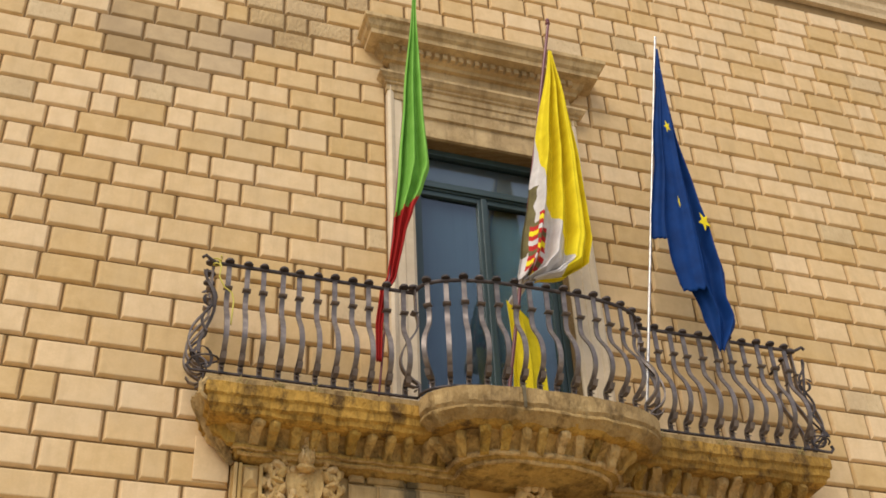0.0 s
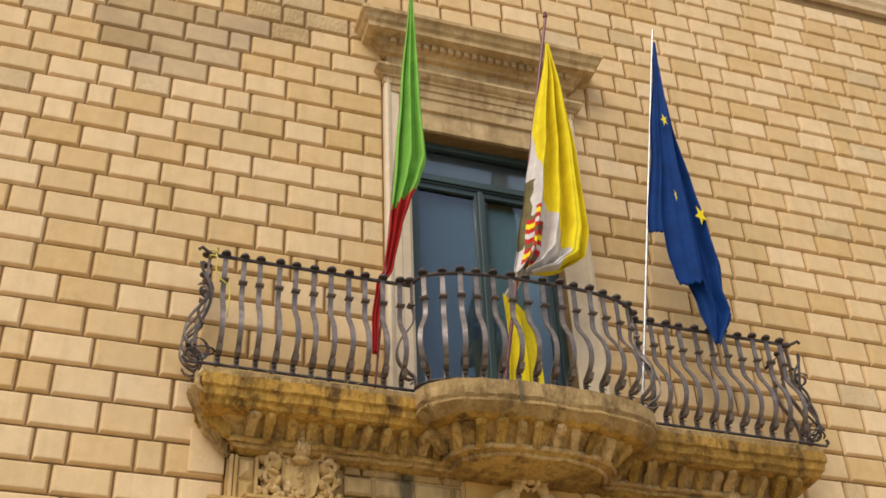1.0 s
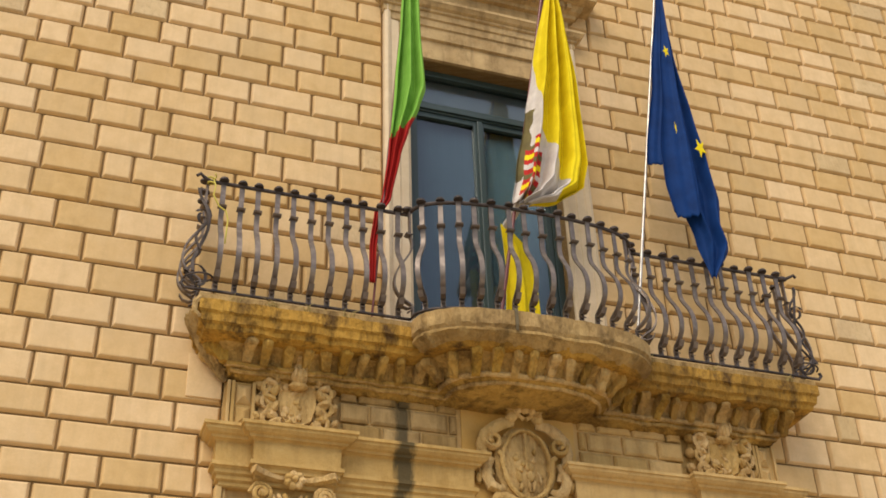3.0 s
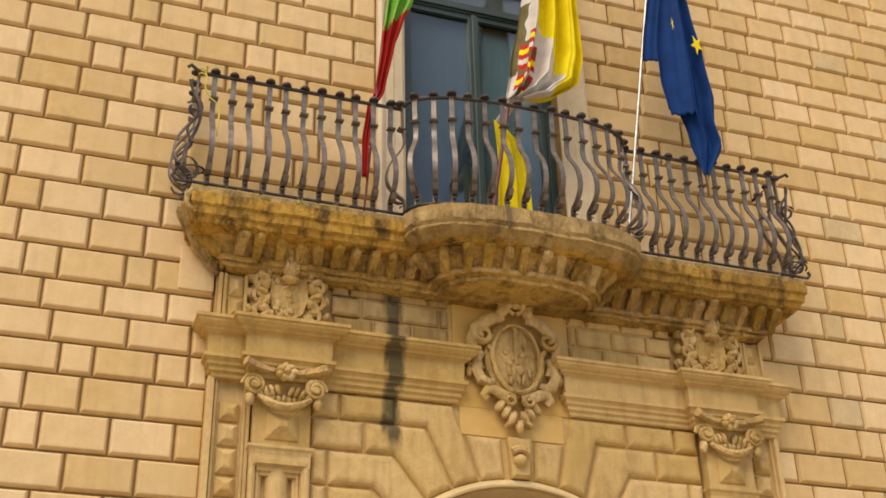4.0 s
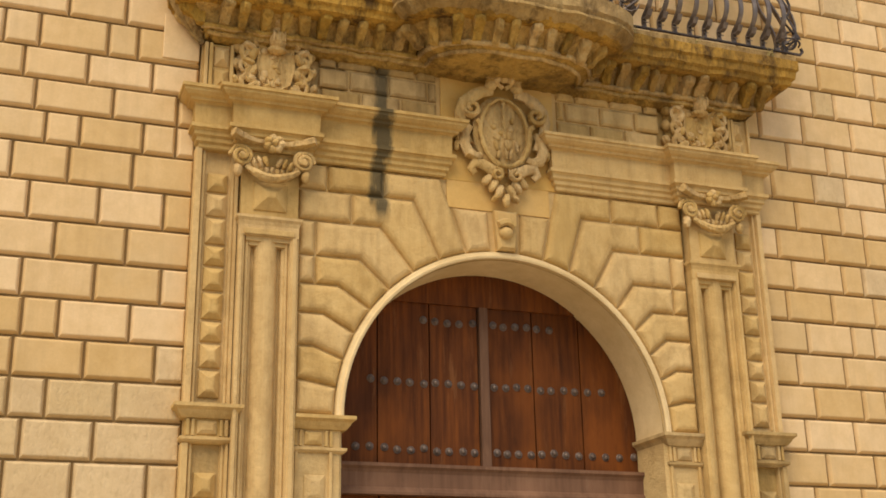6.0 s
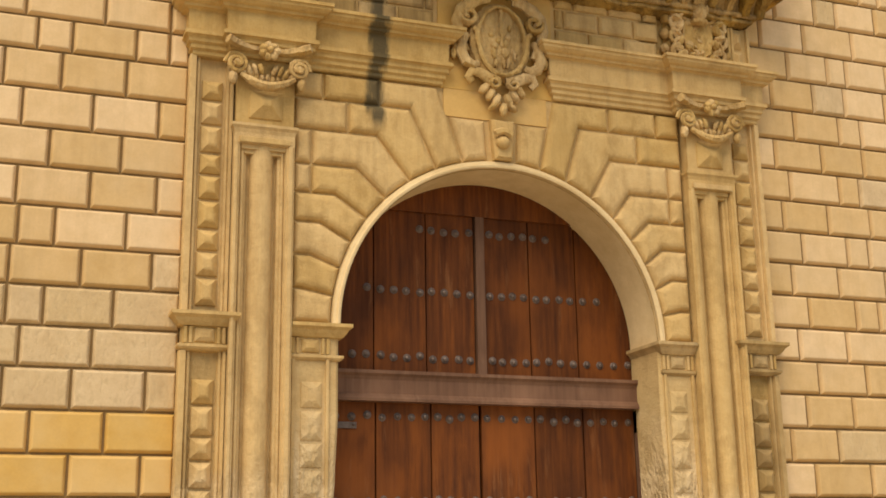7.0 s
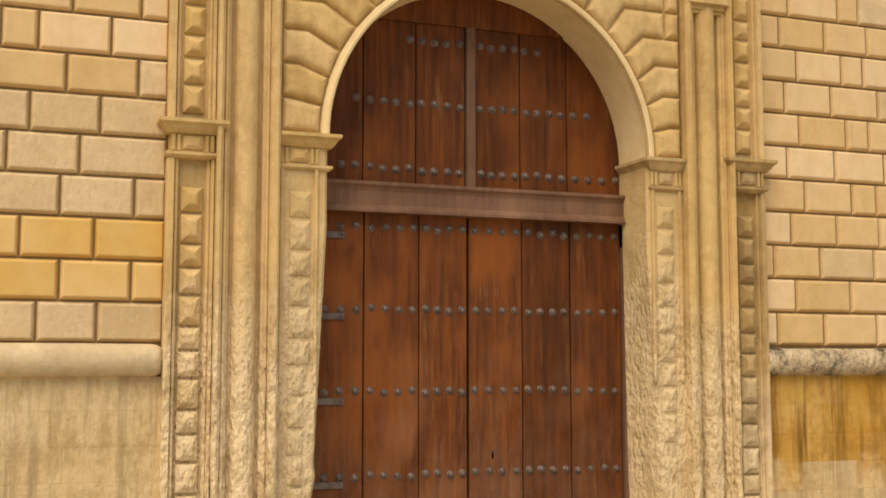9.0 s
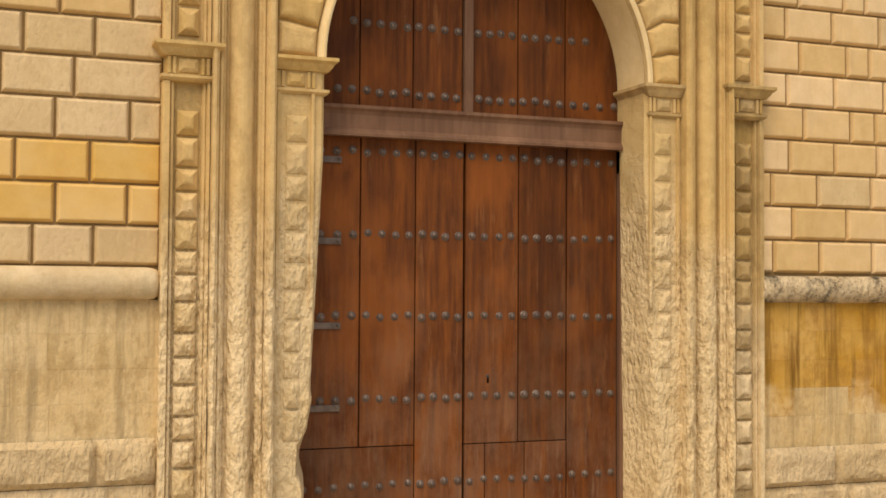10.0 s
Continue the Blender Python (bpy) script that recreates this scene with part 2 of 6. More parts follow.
DADO = stone("plastered_dado", (0.67, 0.50, 0.275), (0.57, 0.40, 0.195), (0.50, 0.335, 0.14), 0.4, streak=0.75, tint=0.045, bump=0.55, grime=0.7, grime_col=(0.36, 0.235, 0.10), worn_relief=0.28)
DADO_GOLD = stone("ochre_stained_dado", (0.50, 0.26, 0.04), (0.41, 0.20, 0.03), (0.6, 0.38, 0.12), 0.32, streak=1.0, tint=0.04, bump=0.6, grime=0.7, grime_col=(0.27, 0.125, 0.022), below=(0.66, (0.68, 0.51, 0.28)))
ROUGH = stone("rough_plinth_stone", (0.62, 0.46, 0.26), (0.5, 0.35, 0.18), (0.4, 0.29, 0.165), 0.35, tint=0.06, bump=0.8, worn_relief=0.7, grime=0.3, grime_col=(0.34, 0.24, 0.13))
BEAD = stone("string_roll_stone", (0.66, 0.51, 0.31), (0.54, 0.39, 0.2), (0.4, 0.29, 0.17), 0.35, streak=0.3, tint=0.02, bump=0.6, grime=0.4, grime_col=(0.38, 0.27, 0.15))
BEAD_BLACK = stone("blackened_roll_stone", (0.62, 0.48, 0.30), (0.46, 0.33, 0.18), (0.2, 0.15, 0.09), 0.3, tint=0.02, bump=0.8, pits=0.8, worn_relief=0.8, grime=0.95, grime_col=(0.035, 0.03, 0.022))
CRACK_SHADE = stone("black_crack_shade", (0.10, 0.085, 0.055), (0.07, 0.055, 0.03), (0.2, 0.15, 0.08), 0.4, streak=0.5, tint=0.0, bump=0.3)
IRON = metal("wrought_iron", (0.14, 0.112, 0.098), (0.235, 0.19, 0.16), 0.45, 0.55)
IRON_DARK = metal("blackened_iron", (0.045, 0.035, 0.032), (0.095, 0.07, 0.06), 0.6, 0.4)
WOOD = timber("door_wood", (0.17, 0.050, 0.010), (0.07, 0.022, 0.008), (0.23, 0.095, 0.035))
WOOD_BEAM = timber("beam_wood", (0.165, 0.088, 0.052), (0.115, 0.058, 0.035), (0.21, 0.125, 0.08))
STUD = metal("rusty_stud", (0.17, 0.125, 0.1), (0.10, 0.07, 0.055), 0.5, 0.6)
GREEN_PAINT = plain("dark_green_paint", (0.035, 0.06, 0.058), 0.4)
GLASS = glazing("window_glass")
# lower blinds: the panes' sky reflection is put into these two colours
CURTAIN_SKY = fabric("sky_tinted_blind", (0.06, 0.105, 0.135), (0.05, 0.09, 0.115))
CURTAIN_SKY_DEEP = fabric("deep_sky_tinted_blind", (0.03, 0.056, 0.08), (0.025, 0.047, 0.067))
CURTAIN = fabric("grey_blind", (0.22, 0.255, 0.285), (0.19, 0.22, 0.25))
ROOM = plain("dim_room_plaster", (0.2, 0.2, 0.2), 0.9)
F_GREEN = fabric("green_cloth", (0.21, 0.45, 0.075), (0.155, 0.37, 0.05))
F_RED = fabric("red_cloth", (0.45, 0.026, 0.022), (0.38, 0.02, 0.018))
F_WHITE = fabric("white_cloth", (0.62, 0.57, 0.52), (0.48, 0.43, 0.40))
F_YELLOW = fabric("yellow_cloth", (0.78, 0.62, 0.02), (0.64, 0.48, 0.012))
F_BLUE = fabric("blue_cloth", (0.003, 0.034, 0.15), (0.002, 0.023, 0.105))
F_OLIVE = fabric("olive_emblem_cloth", (0.16, 0.13, 0.05), (0.09, 0.07, 0.03))
POLE_RED = plain("dark_red_pole_paint", (0.16, 0.03, 0.03), 0.45)
POLE_STEEL = metal("brushed_steel", (0.5, 0.47, 0.43), (0.36, 0.33, 0.3), 0.4, 0.8)
STRAW = plain("dry_grass", (0.42, 0.33, 0.12), 0.8)
CORD = plain("yellow_cord", (0.6, 0.5, 0.08), 0.7)
PAVING = stone("street_paving", (0.54, 0.46, 0.35), (0.45, 0.38, 0.28), (0.36, 0.30, 0.22), 0.3, tint=0.0, bump=0.2)


# ---- mesh helpers (p is the distance in front of the facade's face, so y = -p) ----
def mesh_from(name, verts, faces, material, smooth=False):
    me = bpy.data.meshes.new(name)
    me.from_pydata([tuple(v) for v in verts], [], faces)
    bm = bmesh.new()
    bm.from_mesh(me)
    bmesh.ops.recalc_face_normals(bm, faces=bm.faces)
    bm.to_mesh(me)
    bm.free()
    for mat in (material if isinstance(material, (list, tuple)) else [material]):
        me.materials.append(mat)
    if smooth:
        me.polygons.foreach_set("use_smooth", [True] * len(me.polygons))
        me.set_sharp_from_angle(angle=radians(42))
    return me


def part(name, bm, material, parent, label="", smooth=False):
    me = bpy.data.meshes.new(name)
    bmesh.ops.recalc_face_normals(bm, faces=bm.faces)
    bm.to_mesh(me)
    bm.free()
    me.materials.append(material)
    if smooth:
        me.polygons.foreach_set("use_smooth", [True] * len(me.polygons))
        me.set_sharp_from_angle(angle=radians(42))
    return place(name, me, parent, label)


def place(name, me, parent=None, label="", at=None):
    ob = new(name, me)
    if at is not None:
        ob.matrix_basis = at
    if parent is not None:
        ob.parent = parent
    if label:
        tagged(ob, label)
    return ob


def thing(name, label, category, group="", kind="", at=(0, 0, 0)):
    ob = new(name)
    ob.location = at
    ob.empty_display_size = 0.1
    return tagged(ob, label, category, group, kind)


def box(bm, x0, x1, p0, p1, z0, z1, bevel=0.0):
    r = bmesh.ops.create_cube(bm, size=1, matrix=Matrix.LocRotScale(((x0 + x1) / 2, -(p0 + p1) / 2, (z0 + z1) / 2), None, (abs(x1 - x0), abs(p1 - p0), abs(z1 - z0))))
    if bevel:
        edges = list({e for v in r["verts"] for e in v.link_edges})
        bmesh.ops.bevel(bm, geom=edges, offset=bevel, segments=2, affect="EDGES", profile=0.6)
    return bm


def ball(bm, x, p, z, rx, rp, rz, turn=0, seg=10, rings=7):
    m = Matrix.LocRotScale((x, -p, z), Euler((0, radians(turn), 0)), (rx, rp, rz))
    bmesh.ops.create_uvsphere(bm, u_segments=seg, v_segments=rings, radius=1, matrix=m)


def tube(bm, pts, radius, seg=8, closed=False, flat=1.0, taper=None):
    """A round (or flattened) bar along points (x, p, z)."""
    pts = [Vector((x, -p, z)) for x, p, z in pts]
    rings = []
    n = len(pts)
    up = Vector((0, 1, 0))
    for i, c in enumerate(pts):
        t = (pts[(i + 1) % n] - pts[i - 1]) if closed else (pts[min(i + 1, n - 1)] - pts[max(i - 1, 0)])
        t.normalize()
        a = t.cross(up)
        if a.length < 1e-3:
            a = t.cross(Vector((1, 0, 0)))
        a.normalize()
        b = t.cross(a)
        r = radius * (taper(i / (n - 1)) if taper else 1)
        rings.append([bm.verts.new(c + (a * math.cos(k * math.tau / seg) + b * math.sin(k * math.tau / seg) * flat) * r) for k in range(seg)])
    for i in range(n if closed else n - 1):
        r0, r1 = rings[i], rings[(i + 1) % n]
        for k in range(seg):
            bm.faces.new((r0[k], r0[(k + 1) % seg], r1[(k + 1) % seg], r1[k]))
    if not closed:
        bm.faces.new(rings[0])
        bm.faces.new(rings[-1][::-1])


def strap(bm, pts, width, thick):
    """A flat bar along points (x, p, z), its width along x."""
    rows = []
    n = len(pts)
    for i, (x, p, z) in enumerate(pts):
        a, b = pts[max(i - 1, 0)], pts[min(i + 1, n - 1)]
        dp, dz = b[1] - a[1], b[2] - a[2]
        s = math.hypot(dp, dz) or 1
        np_, nz = dz / s * thick / 2, -dp / s * thick / 2
        rows.append([bm.verts.new((x + sx * width / 2, -(p + sn * np_), z + sn * nz)) for sx, sn in ((-1, -1), (1, -1), (1, 1), (-1, 1))])
    for r0, r1 in zip(rows, rows[1:]):
        for k in range(4):
            bm.faces.new((r0[k], r0[(k + 1) % 4], r1[(k + 1) % 4], r1[k]))
    bm.faces.new(rows[0])
    bm.faces.new(rows[-1][::-1])


def offset_path(path, d):
    """A plan line (x, p), walked with rising x, set forward by d with mitred corners."""
    out = []
    n = len(path)
    for i in range(n):
        ns = []
        for j in (i - 1, i):
            if 0 <= j < n - 1:
                ex, ep = path[j + 1][0] - path[j][0], path[j + 1][1] - path[j][1]
                s = math.hypot(ex, ep)
                ns.append((-ep / s, ex / s))
        if len(ns) == 1:
            nx, np_ = ns[0]
            k = 1
        else:
            nx, np_ = ns[0][0] + ns[1][0], ns[0][1] + ns[1][1]
            s = math.hypot(nx, np_) or 1
            nx, np_ = nx / s, np_ / s
            k = 1 / max(0.4, nx * ns[0][0] + np_ * ns[0][1])
        out.append((path[i][0] + nx * d * k, path[i][1] + np_ * d * k))
    return out


def sweep(bm, path, profile, back=None):
    """A moulding: profile (d forward, z), from top to bottom, along a plan line; closed at the back plane p = back."""
    rows = []
    for d, z in profile:
        rows.append([bm.verts.new((x, -p, z)) for x, p in offset_path(path, d)])
    for r0, r1 in zip(rows, rows[1:]):
        for k in range(len(path) - 1):
            bm.faces.new((r0[k], r0[k + 1], r1[k + 1], r1[k]))
    if back is not None:
        for r, rev in ((rows[0], False), (rows[-1], True)):
            b = [bm.verts.new((v.co.x, -back, v.co.z)) for v in r]
            for k in range(len(path) - 1):
                if (r[k].co - b[k].co).length > 1e-4 or (r[k + 1].co - b[k + 1].co).length > 1e-4:
                    bm.faces.new((r[k], b[k], b[k + 1], r[k + 1]))
        for end in (0, -1):
            col = [r[end] for r in rows]
            b0 = bm.verts.new((col[0].co.x, -back, col[0].co.z))
            b1 = bm.verts.new((col[-1].co.x, -back, col[-1].co.z))
            bm.faces.new([b0, *col, b1])
    return bm


def pillow(poly, p0, steps):
    """Verts and faces of a raised block: polygon (x, z) counter-clockwise, then (inset, height) steps."""
    n = len(poly)
    verts, faces = [], []
    norms = []
    for i in range(n):
        a, b, c = poly[i - 1], poly[i], poly[(i + 1) % n]
        e1 = Vector((b[0] - a[0], b[1] - a[1])).normalized()
        e2 = Vector((c[0] - b[0], c[1] - b[1])).normalized()
        n1, n2 = Vector((-e1.y, e1.x)), Vector((-e2.y, e2.x))
        m = n1 + n2
        m.normalize()
        norms.append(m / max(0.35, m.dot(n1)))
    for inset, h in [(0, 0), *steps]:
        verts += [(poly[i][0] + norms[i].x * inset, -(p0 + h), poly[i][1] + norms[i].y * inset) for i in range(n)]
    for s in range(len(steps)):
        for i in range(n):
            j = (i + 1) % n
            faces.append((s * n + i, s * n + j, (s + 1) * n + j, (s + 1) * n + i))
    faces.append(tuple(range(len(steps) * n, (len(steps) + 1) * n)))
    return verts, faces


def block(name, poly, p0, steps, material, parent, label=""):
    v, f = pillow(poly, p0, steps)
    return place(name, mesh_from(name, v, f, material), parent, label)


def rect(x0, x1, z0, z1):
    return [(x0, z0), (x1, z0), (x1, z1), (x0, z1)]


def erode(bm, amount=0.006, size=22.0):
    """Weathering: every point of a carving drifts a little."""
    for v in bm.verts:
        v.co += amount * noise.noise_vector(v.co * size) + 0.5 * amount * noise.noise_vector(v.co * size * 2.7)


AX = 3.62            # axis of portal and balcony
COURSE, Z0 = 0.2827, 1.792   # rustication courses above the string roll
GROUND = -0.3


def course_z(i):
    """Height of the joint under course i: the courses grow a little thinner upwards."""
    return Z0 + COURSE * min(i, 12) + 0.253 * max(0, min(i, 15) - 12) + 0.283 * max(0, min(i, 24) - 15) + 0.268 * max(0, i - 24)



def vprism(bm, section, z0, z1):
    """An upright moulding: closed section (x, p) from z0 to z1."""
    lo = [bm.verts.new((x, -p, z0)) for x, p in section]
    hi = [bm.verts.new((x, -p, z1)) for x, p in section]
    n = len(section)
    for k in range(n):
        bm.faces.new((lo[k], lo[(k + 1) % n], hi[(k + 1) % n], hi[k]))
    bm.faces.new(lo)
    bm.faces.new(hi[::-1])
    return bm


def mirror(x, side):
    return x if side < 0 else 2 * AX - x


def span(x0, x1, side):
    a, b = mirror(x0, side), mirror(x1, side)
    return (a, b) if a < b else (b, a)


# ---- ground and street ----
bm = bmesh.new()
bmesh.ops.create_grid(bm, x_segments=8, y_segments=8, size=1200, matrix=Matrix.Translation((0, 0, GROUND)))
tagged(part("ground", bm, PAVING, None), "pale stone street paving in front of the palace", "ground", kind="structure")

# ---- facade walls ----
SPLIT = Z0 + 17 * COURSE         # 6.598, level of the balcony floor
BACK = -0.038                    # plane of the joints
P_L, P_R = 1.19, 2 * AX - 1.19   # outer edges of the portal
TOP = 13.78
WX = 3.53                        # axis of the window
W_IN, W_OUT, W_TOP = 0.77, 1.04, 10.05


def wall(name, boxes, label):
    bm = bmesh.new()
    for x0, x1, z0, z1 in boxes:
        box(bm, x0, x1, -0.6, BACK, z0, z1)
    return tagged(part(name, bm, JOINT, None), label, "wall", kind="structure")


wall_left = wall("wall_left", [(-9, P_L + 0.02, GROUND, SPLIT)], "rusticated warm limestone wall beside the portal")
wall_right = wall("wall_right", [(P_R - 0.02, 18, GROUND, SPLIT)], "rusticated warm limestone wall beyond the portal")
wall_upper = wall("wall_upper", [(-9, WX - W_IN, SPLIT, 16), (WX + W_IN, 18, SPLIT, 16), (WX - W_IN, WX + W_IN, W_TOP, 16)],
                  "rusticated warm limestone wall round the balcony window")
bm = bmesh.new()
box(bm, -9, 18, -9, -8.6, GROUND, 16)
box(bm, -9, -8.6, -8.6, -0.6, GROUND, 16)
box(bm, 17.6, 18, -8.6, -0.6, GROUND, 16)
tagged(part("wall_back", bm, ROOM, None), "plain outer walls of the palace behind its front", "wall", kind="structure")
bm = bmesh.new()
box(bm, -9, 18, -9, -0.6, 16, 16.3)
tagged(part("roof", bm, ROOM, None), "plain flat roof of the palace", "roof", kind="structure")

# ---- string course under the upper storey ----
string = thing("trim_cornice", "moulded limestone string course high on the facade", "cornice", kind="structure")
bm = bmesh.new()
sweep(bm, [(-9, 0.0), (18, 0.0)], [(0.0, 14.45), (0.20, 14.40), (0.20, 14.28), (0.15, 14.22), (0.12, 14.1), (0.07, 14.04), (0.07, 13.92), (0.04, 13.86), (0.03, TOP), (0.0, TOP)], BACK)
part("moulding", bm, BRICK_PALE, string)

# ---- window: opening, carved surround and hood ----
window = thing("window_1", "tall dark green French window in a carved stone surround", "window", kind="structure")
bm = bmesh.new()
for s in (-1, 1):
    sec = [(WX + s * a, p) for a, p in ((W_OUT, -0.05), (W_OUT, 0.05), (W_OUT - 0.03, 0.065), (W_OUT - 0.06, 0.05), (W_OUT - 0.075, 0.035), (W_OUT - 0.15, 0.03),
                                        (W_OUT - 0.16, 0.02), (W_IN + 0.03, 0.015), (W_IN + 0.015, 0.0), (W_IN, -0.01), (W_IN, -0.35), (W_OUT, -0.35))]
    vprism(bm, sec, SPLIT, 10.62)
part("window_surround", bm, SURROUND, window, "pale moulded stone jambs")
bm = bmesh.new()
box(bm, WX - W_IN, WX + W_IN, -0.35, 0.0, W_TOP, 10.3, 0.006)
part("lintel", bm, HOOD, window)
bm = bmesh.new()
sweep(bm, [(WX - W_OUT + 0.05, -0.02), (WX - W_OUT + 0.05, 0.0), (WX + W_OUT - 0.05, 0.0), (WX + W_OUT - 0.05, -0.02)],
      [(0.0, 10.76), (0.15, 10.745), (0.15, 10.715), (0.135, 10.70), (0.115, 10.675), (0.085, 10.66), (0.085, 10.635), (0.062, 10.625), (0.062, 10.55), (0.045, 10.54), (0.045, 10.455), (0.028, 10.445), (0.028, 10.30), (0.0, 10.29)], BACK)
part("architrave", bm, HOOD, window, "moulded stone architrave band")
bm = bmesh.new()
box(bm, WX - W_OUT + 0.03, WX + W_OUT - 0.03, BACK, 0.045, 10.75, 11.02)
part("frieze", bm, HOOD, window)
bm = bmesh.new()
sweep(bm, [(WX - W_OUT + 0.02, -0.02), (WX - W_OUT + 0.02, 0.03), (WX + W_OUT - 0.02, 0.03), (WX + W_OUT - 0.02, -0.02)],
      [(0.0, 11.36), (0.33, 11.33), (0.33, 11.28), (0.30, 11.26), (0.28, 11.20), (0.25, 11.17), (0.25, 11.11), (0.14, 11.10), (0.11, 11.03), (0.07, 11.01), (0.06, 10.97), (0.0, 10.96)], BACK)
part("hood", bm, HOOD, window, "weathered projecting stone hood")
v, f = pillow(rect(-0.027, 0.027, -0.036, 0.034), 0.0, [(0.0, 0.062), (0.005, 0.068)])
me = mesh_from("dentil", v, f, HOOD)
n = 23
for k in range(n):
    place("dentil", me, window, at=pose(WX - 0.98 + 1.96 * k / (n - 1), -0.125, 11.065))
# frame, casements and panes
frame_p = -0.22
bm = bmesh.new()
for x0, x1, z0, z1 in ((WX - W_IN, WX - W_IN + 0.07, SPLIT + 0.02, W_TOP), (WX + W_IN - 0.07, WX + W_IN, SPLIT + 0.02, W_TOP), (WX - W_IN + 0.07, WX + W_IN - 0.07, W_TOP - 0.07, W_TOP),
                       (WX - W_IN + 0.07, WX + W_IN - 0.07, 9.50, 9.62)):
    box(bm, x0, x1, frame_p - 0.05, frame_p + 0.05, z0, z1, 0.008)
box(bm, WX - W_IN + 0.07, WX + W_IN - 0.07, frame_p + 0.05, frame_p + 0.075, 9.52, 9.56, 0.006)
part("window_frame", bm, GREEN_PAINT, window, "dark green painted wooden frame with transom")
for s in (-1, 1):
    x0, x1 = sorted((WX, WX + s * (W_IN - 0.07)))
    bm = bmesh.new()
    box(bm, x0 + 0.002, x0 + 0.055, frame_p - 0.03, frame_p + 0.035, SPLIT + 0.03, 9.498, 0.006)
    box(bm, x1 - 0.055, x1 - 0.002, frame_p - 0.03, frame_p + 0.035, SPLIT + 0.03, 9.498, 0.006)
    box(bm, x0 + 0.055, x1 - 0.055, frame_p - 0.03, frame_p + 0.035, 9.44, 9.498, 0.006)
    box(bm, x0 + 0.055, x1 - 0.055, frame_p - 0.03, frame_p + 0.035, SPLIT + 0.03, SPLIT + 0.35, 0.006)
    leaf = part("casement", bm, GREEN_PAINT, window)
    bm = bmesh.new()
    box(bm, x0 + 0.05, x1 - 0.05, frame_p - 0.008, frame_p, SPLIT + 0.33, 9.45)
    pane = part("pane", bm, GLASS, leaf)
    pane.visible_shadow = False
bm = bmesh.new()
box(bm, WX - W_IN + 0.06, WX + W_IN - 0.06, frame_p - 0.008, frame_p, 9.61, W_TOP - 0.06)
pane = part("pane", bm, GLASS, window)
pane.visible_shadow = False
bm = bmesh.new()
box(bm, WX - 0.025, WX + 0.035, frame_p + 0.036, frame_p + 0.06, SPLIT + 0.03, 9.49, 0.01)
part("meeting_stile", bm, GREEN_PAINT, window)
# pale blinds, dim room behind the panes; lower blinds take the reflected sky's colour
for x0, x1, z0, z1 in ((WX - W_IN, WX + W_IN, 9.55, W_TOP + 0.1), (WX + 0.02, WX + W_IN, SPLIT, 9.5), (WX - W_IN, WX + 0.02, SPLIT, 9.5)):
    nx = 60
    vs, fs = [], []
    for i in range(nx + 1):
        x = x0 + (x1 - x0) * i / nx
        y = 0.27 + 0.0007 * math.sin(i * 1.9) + 0.001 * math.sin(i * 0.7)
        vs += [(x, y, z0), (x, y, z1)]
        if i:
            fs.append((2 * i - 2, 2 * i, 2 * i + 1, 2 * i - 1))
    cur = tagged(place("curtain", mesh_from("curtain", vs, fs, CURTAIN if z0 > 9 else CURTAIN_SKY if x0 > WX else CURTAIN_SKY_DEEP, True)), "grey blind behind the window panes, the lower ones coloured as reflected sky", "curtain")
    sol = cur.modifiers.new("thickness", "SOLIDIFY")
    sol.thickness = 0.004

